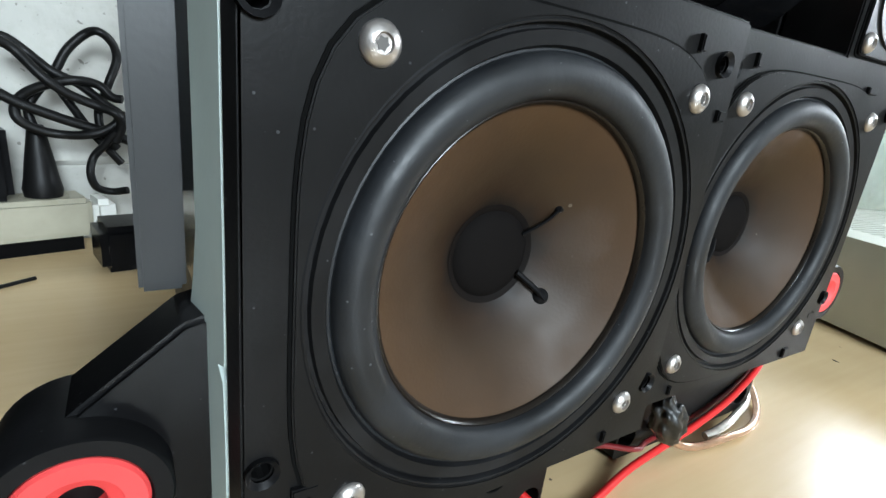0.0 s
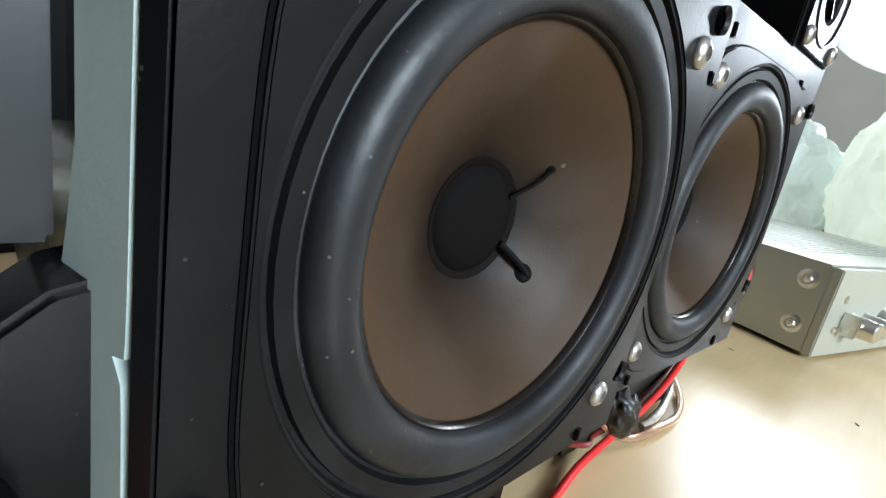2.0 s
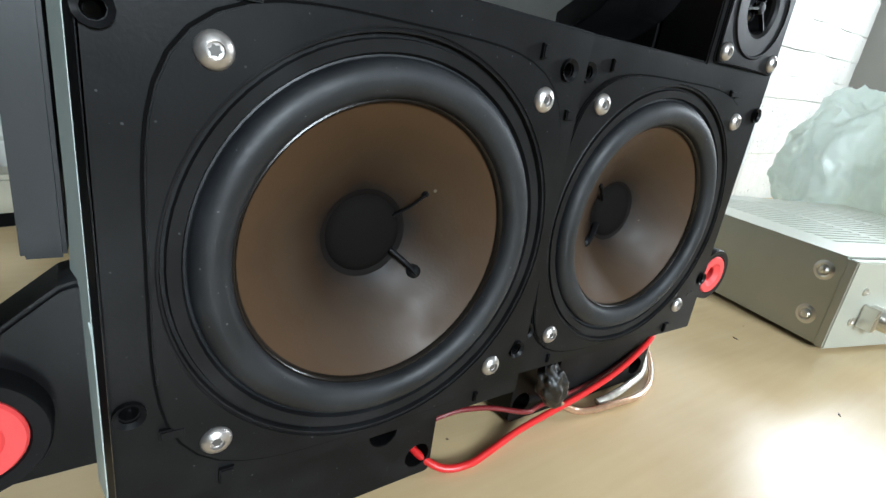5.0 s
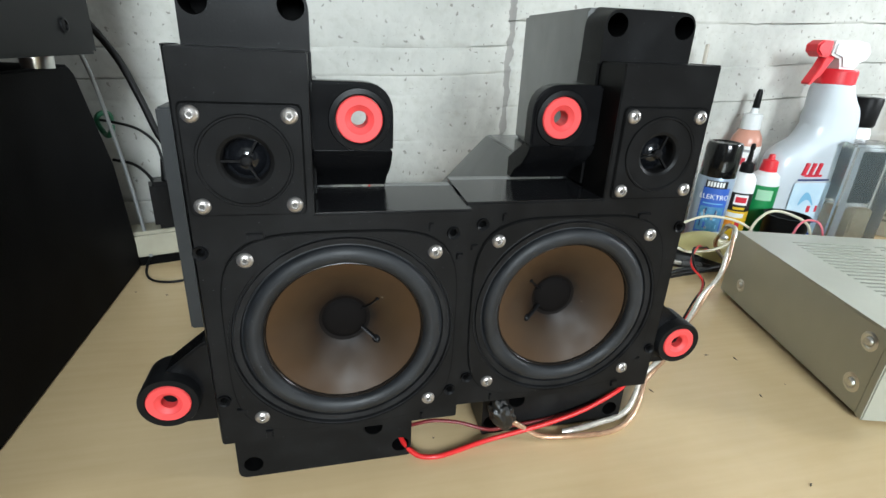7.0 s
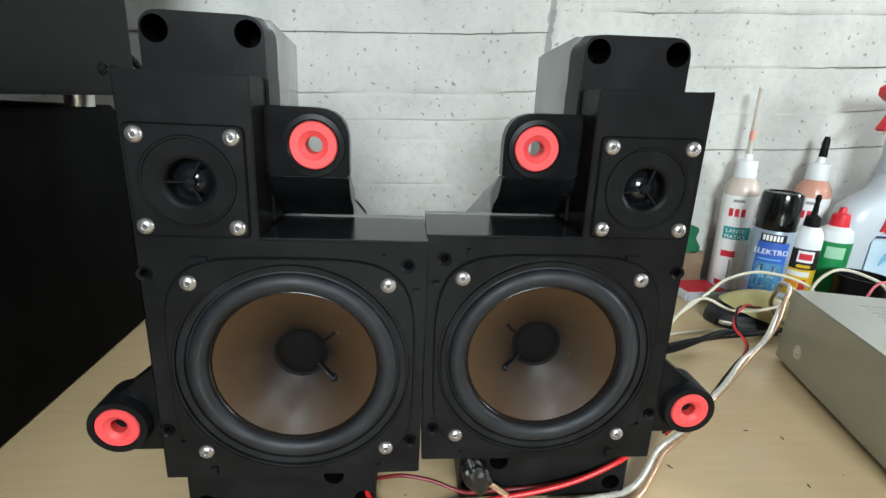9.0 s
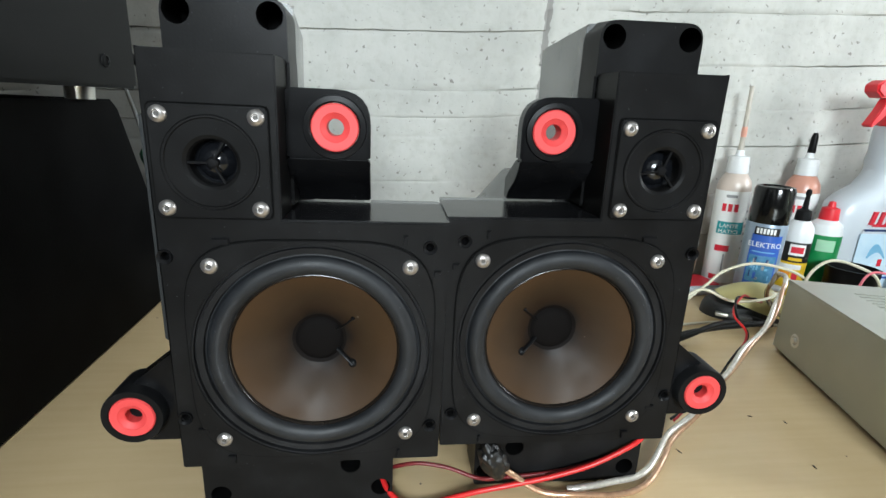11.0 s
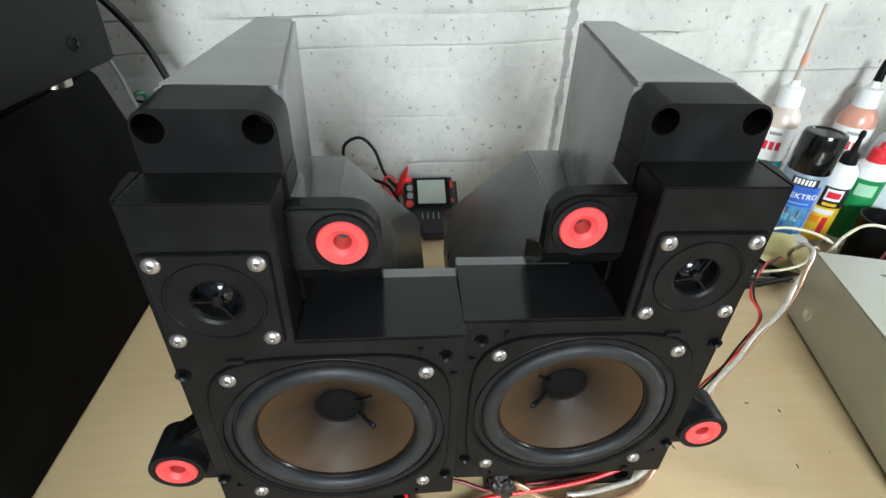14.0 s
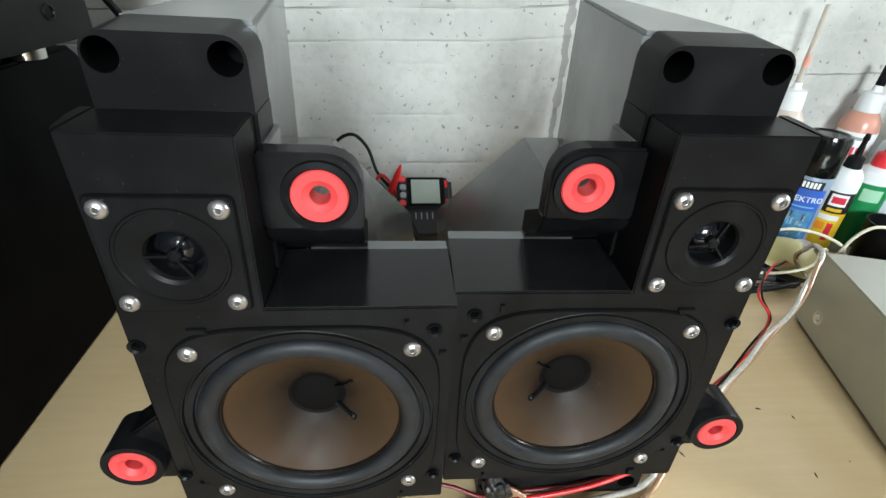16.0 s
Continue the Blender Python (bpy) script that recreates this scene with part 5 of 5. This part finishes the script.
# trigger spray bottle
spray = empty("trigger_spray_bottle", pose(0.785, 0.362, 0), "white cleaner bottle with red and white spray trigger", "spray bottle")
def spray_body():
    bm = bmesh.new()
    rows = []
    for z, x0, x1, d in ((0, -0.082, 0.054, 0.028), (0.003, -0.084, 0.056, 0.030), (0.10, -0.085, 0.057, 0.030), (0.125, -0.084, 0.056, 0.030), (0.142, -0.080, 0.055, 0.029), (0.154, -0.066, 0.055, 0.028),
                         (0.165, -0.046, 0.054, 0.027), (0.176, -0.038, 0.053, 0.0265), (0.188, -0.033, 0.051, 0.026), (0.200, -0.036, 0.049, 0.0255), (0.212, -0.033, 0.043, 0.0255), (0.225, -0.034, 0.030, 0.025), (0.238, -0.034, 0.020, 0.0245), (0.246, -0.033, 0.016, 0.024)):
        cx, hw = (x0 + x1) / 2, (x1 - x0) / 2
        rows.append([bm.verts.new((cx + hw * math.copysign(abs(math.cos(a)) ** 0.7, math.cos(a)), d * math.copysign(abs(math.sin(a)) ** 0.7, math.sin(a)), z)) for a in (2 * math.pi * i / 36 for i in range(36))])
    for p, q in zip(rows, rows[1:]):
        for i in range(36):
            bm.faces.new((p[i], p[(i + 1) % 36], q[(i + 1) % 36], q[i]))
    bm.faces.new(rows[0])
    bm.faces.new(rows[-1][::-1])
    return bm
part("bottle_body", spray_body(), material("milky_bottle", (0.56, 0.60, 0.64), 0.3, spots=0.08, scale=20), spray)
bm = lathe([(0.0245, 0.2455), (0.0262, 0.247), (0.0262, 0.264), (0.024, 0.2665), (0, 0.2665)], (-0.009, 0, 0), "z", 60)
for i, v in enumerate(bm.verts):
    if 0.246 < v.co.z < 0.265 and i % 2:
        v.co.x, v.co.y = -0.009 + (v.co.x + 0.009) * 0.975, v.co.y * 0.975
part("collar", bm, RED_CAP, spray, "ribbed red collar")
head = rounded([(-0.020, 0.2662), (0.006, 0.2662), (0.012, 0.276), (0.024, 0.281), (0.027, 0.291), (0.019, 0.302), (-0.004, 0.305), (-0.041, 0.303), (-0.042, 0.284), (-0.026, 0.280)], 0.004, 4)
part("spray_head", prism(head, -0.014, 0.014, "y", 0.004), WHITE_PLASTIC, spray, "white spray head")
part("trigger", prism(rounded([(-0.027, 0.284), (-0.044, 0.284), (-0.050, 0.268), (-0.062, 0.246), (-0.057, 0.243), (-0.042, 0.258), (-0.034, 0.272)], 0.002, 3), -0.007, 0.007, "y", 0.002), RED_CAP, spray, "red trigger")
part("nozzle", prism(rounded([(-0.0425, 0.281), (-0.0425, 0.3025), (-0.060, 0.303), (-0.069, 0.297), (-0.068, 0.288), (-0.058, 0.281)], 0.003, 3), -0.011, 0.011, "y", 0.003), RED_CAP, spray, "red nozzle")
lab = -0.0303
bars(spray, [(-0.054, 0.026, 0.004, 0.104)], material("label_pale_blue", (0.42, 0.60, 0.74), 0.4, spots=0.35, scale=24, second=(0.62, 0.74, 0.82)), lab, "label")
for k in range(3):
    stroke = prism([(-0.046 + 0.012 * k, 0.1165), (-0.040 + 0.012 * k, 0.1165), (-0.036 + 0.012 * k, 0.1345), (-0.042 + 0.012 * k, 0.1345)], lab - 0.0012, lab + 0.002, "y")
    part("label_bar", stroke, INK["red"], spray)
bars(spray, [(-0.040, -0.008, 0.114, 0.1175)], INK["red"], lab - 0.0002, "label_bar")
bars(spray, [(-0.050, 0.012, 0.1075, 0.1105)], INK["navy"], lab - 0.0002, "label_bar")
wave = [(-0.036 + 0.03 * t / 10, 0.070 + 0.020 * math.sin(math.pi * (t / 10) ** 0.7)) for t in range(11)] + [(-0.008 - 0.026 * t / 10, 0.069 + 0.009 * math.sin(math.pi * t / 10)) for t in range(11)]
part("label_shape", prism(wave, lab - 0.0010, lab - 0.0006, "y"), INK["lightblue"], spray)
bars(spray, [(-0.016, -0.010, 0.058, 0.068), (0.000, 0.004, 0.058, 0.068)], INK["red"], lab - 0.0008, "label_bar")
bars(spray, [(-0.028, 0.022, 0.040, 0.043), (-0.028, 0.02, 0.02, 0.023)], INK["blue"], lab - 0.0008, "label_bar")

# clear storage box with dark lid
CLEAR = material("smoky_clear_plastic", (0.72, 0.77, 0.80), 0.15, transmission=0.95)
clear = empty("clear_plastic_box", pose(0.835, 0.325, 0, 0, 0, -8), "smoky clear plastic box with a beige sponge inside", "plastic box")
part("box_shell", bevel(box(-0.045, 0.045, -0.03, 0.03, 0.001, 0.168), 0.004), CLEAR, clear)
part("inner_block", box(-0.005, 0.028, -0.018, 0.014, 0.006, 0.07, 0.003), material("sponge", (0.62, 0.5, 0.32), 0.9, spots=0.2, scale=150, bump=0.4, bump_scale=400), clear, "beige sponge block")
part("inner_sheet", box(-0.022, 0.036, 0.016, 0.024, 0.075, 0.155, 0.002), material("dark_slate", (0.03, 0.045, 0.05), 0.4), clear, "dark sheet inside")

dk = empty("dark_capped_bottle", pose(0.905, 0.402, 0), "tall clear bottle with a square dark cap", "bottle")
part("bottle_body", lathe([(0, 0), (0.021, 0), (0.022, 0.003), (0.022, 0.168), (0.018, 0.182), (0, 0.182)], (0, 0, 0), "z", 32), WHITE_PLASTIC, dk)
part("cap", lathe([(0.021, 0.181), (0.0225, 0.184), (0.0235, 0.224), (0.022, 0.227), (0, 0.227)], (0, 0, 0), "z", 32), BLACK, dk, "dark cap")

pro = empty("white_spray_can", pose(1.02, 0.372, 0), "white spray can with red, blue and orange print", "spray can")
part("can_body", lathe([(0, 0), (0.036, 0), (0.0375, 0.003), (0.0375, 0.178), (0.033, 0.188), (0.026, 0.192), (0, 0.192)], (0, 0, 0), "z", 40), WHITE_PLASTIC, pro)
part("cap", lathe([(0.0335, 0.187), (0.034, 0.19), (0.033, 0.232), (0.030, 0.236), (0, 0.236)], (0, 0, 0), "z", 40), WHITE_PLASTIC, pro, "white cap")
part("label_bar", wrap(0.0377, 187, 247, 0.150, 0.168), INK["red"], pro)
part("label_bar", wrap(0.0377, 177, 242, 0.122, 0.140), INK["blue"], pro)
lettering("Pro", 0.026, 0.0376, 222, 0.088, INK["red"], pro)
lettering("RAL", 0.026, 0.0376, 220, 0.060, INK["orange"], pro)
for k in range(3):
    part("label_bar", wrap(0.0377, 188 + 3 * k, 232, 0.044 - 0.009 * k, 0.048 - 0.009 * k), INK["grey"], pro)

# small green toy-like clamp and red tray behind the loudspeaker
tray = empty("red_tray", pose(0.560, 0.395, 0, 0, 0, 6), "clear and red plastic blister pack on the workbench", "packaging")
part("tray_body", box(-0.055, 0.012, -0.028, 0.022, 0.0, 0.014, 0.003), material("clear_blister", (0.6, 0.62, 0.66), 0.2, spots=0.1), tray)
part("tray_card", box(-0.050, 0.008, -0.024, 0.018, 0.0141, 0.0155), INK["red"], tray, "red card")
clamp = empty("green_clamp", pose(0.532, 0.425, 0.0, 0, 0, 0), "small green plastic clamp standing on a brown block", "clamp")
part("clamp_head", prism(rounded([(-0.02, 0.058), (0.014, 0.052), (0.020, 0.064), (0.010, 0.078), (0.014, 0.094), (-0.006, 0.098), (-0.02, 0.084)], 0.006), -0.010, 0.010, "y", 0.003), GREEN, clamp)
part("clamp_block", box(-0.022, 0.026, -0.012, 0.012, 0.0, 0.0585, 0.002), material("brown_block", (0.22, 0.15, 0.09), 0.7, spots=0.3, scale=50), clamp)


# ---- plastic bags beyond the amplifier ----
def bag(m, sx, sy, sz, seed, mat, label):
    bm = bmesh.new()
    bmesh.ops.create_icosphere(bm, subdivisions=6, radius=1)
    o = Vector((seed * 7.3, seed * 3.1, seed))
    for v in bm.verts:
        n = v.co.normalized()
        k = 1 + 0.16 * noise.noise(n * 1.6 + o)
        crease = 0
        for f, w in ((2.2, 0.10), (5.0, 0.05), (11, 0.018)):
            crease += w * (abs(noise.noise(n * f + o)) * 2 - 0.5)
        k -= crease
        v.co = Vector((n.x * sx * k, n.y * sy * k, max(-0.98, n.z * k) * sz))
    bmesh.ops.translate(bm, verts=bm.verts, vec=(0, 0, sz * 0.98))
    ob = part("plastic_bag", bm, mat, smooth=50)
    ob.matrix_world = m
    return tagged(ob, label, "bag", "crumpled plastic bags")


def bag_material(name, tint):
    m = material(name, tint, 0.28)
    n, l = m.node_tree.nodes, m.node_tree.links
    tr = n.new("ShaderNodeBsdfTranslucent")
    tr.inputs["Color"].default_value = (*tint, 1)
    mx = n.new("ShaderNodeMixShader")
    mx.inputs[0].default_value = 0.65
    l.new(n["Principled BSDF"].outputs[0], mx.inputs[1])
    l.new(tr.outputs[0], mx.inputs[2])
    l.new(mx.outputs[0], n["Material Output"].inputs[0])
    return m


bag(pose(1.00, 0.165, 0), 0.10, 0.095, 0.125, 1, bag_material("pale_green_film", (0.80, 0.86, 0.83)), "crumpled pale green translucent plastic bag on the workbench")
bag(pose(0.95, -0.02, 0), 0.09, 0.10, 0.15, 2, bag_material("white_green_film", (0.86, 0.89, 0.82)), "crumpled white plastic bag with pale green tint on the workbench")

rng = random.Random(11)
bm = bmesh.new()
for x, y in ((0.404, 0.027), (0.400, 0.089), (0.425, 0.079), (0.36, -0.06), (0.31, 0.05)):
    a, l = rng.uniform(0, 3), rng.uniform(0.0012, 0.003)
    c, s_ = math.cos(a), math.sin(a)
    pts = [(x + c * u * l - s_ * v * 0.0006, y + s_ * u * l + c * v * 0.0006) for u, v in ((-1, -0.4), (0.2, -1), (1, 0), (0.1, 1))]
    prism(pts, 0.0001, 0.0006, "z", bm=bm)
tagged(part("debris", bm, material("dark_sliver", (0.06, 0.045, 0.03), 0.6), smooth=0), "dark slivers and crumbs scattered over the workbench", "debris", kind="stuff")

bundle = empty("cardboard_box", pose(1.05, 0.065, 0, 0, 0, 12), "brown cardboard box between the plastic bags", "box")
CARD = material("cardboard", (0.14, 0.075, 0.045), 0.8, spots=0.3, scale=30)
part("box_body", box(-0.06, 0.06, -0.05, 0.05, 0.0, 0.12, 0.002), CARD, bundle)
for sgn in (-1, 1):
    part("box_flap", box(-0.059, 0.059, min(sgn * 0.002, sgn * 0.05), max(sgn * 0.002, sgn * 0.05), 0.1201, 0.1225, 0.0005), CARD, bundle)
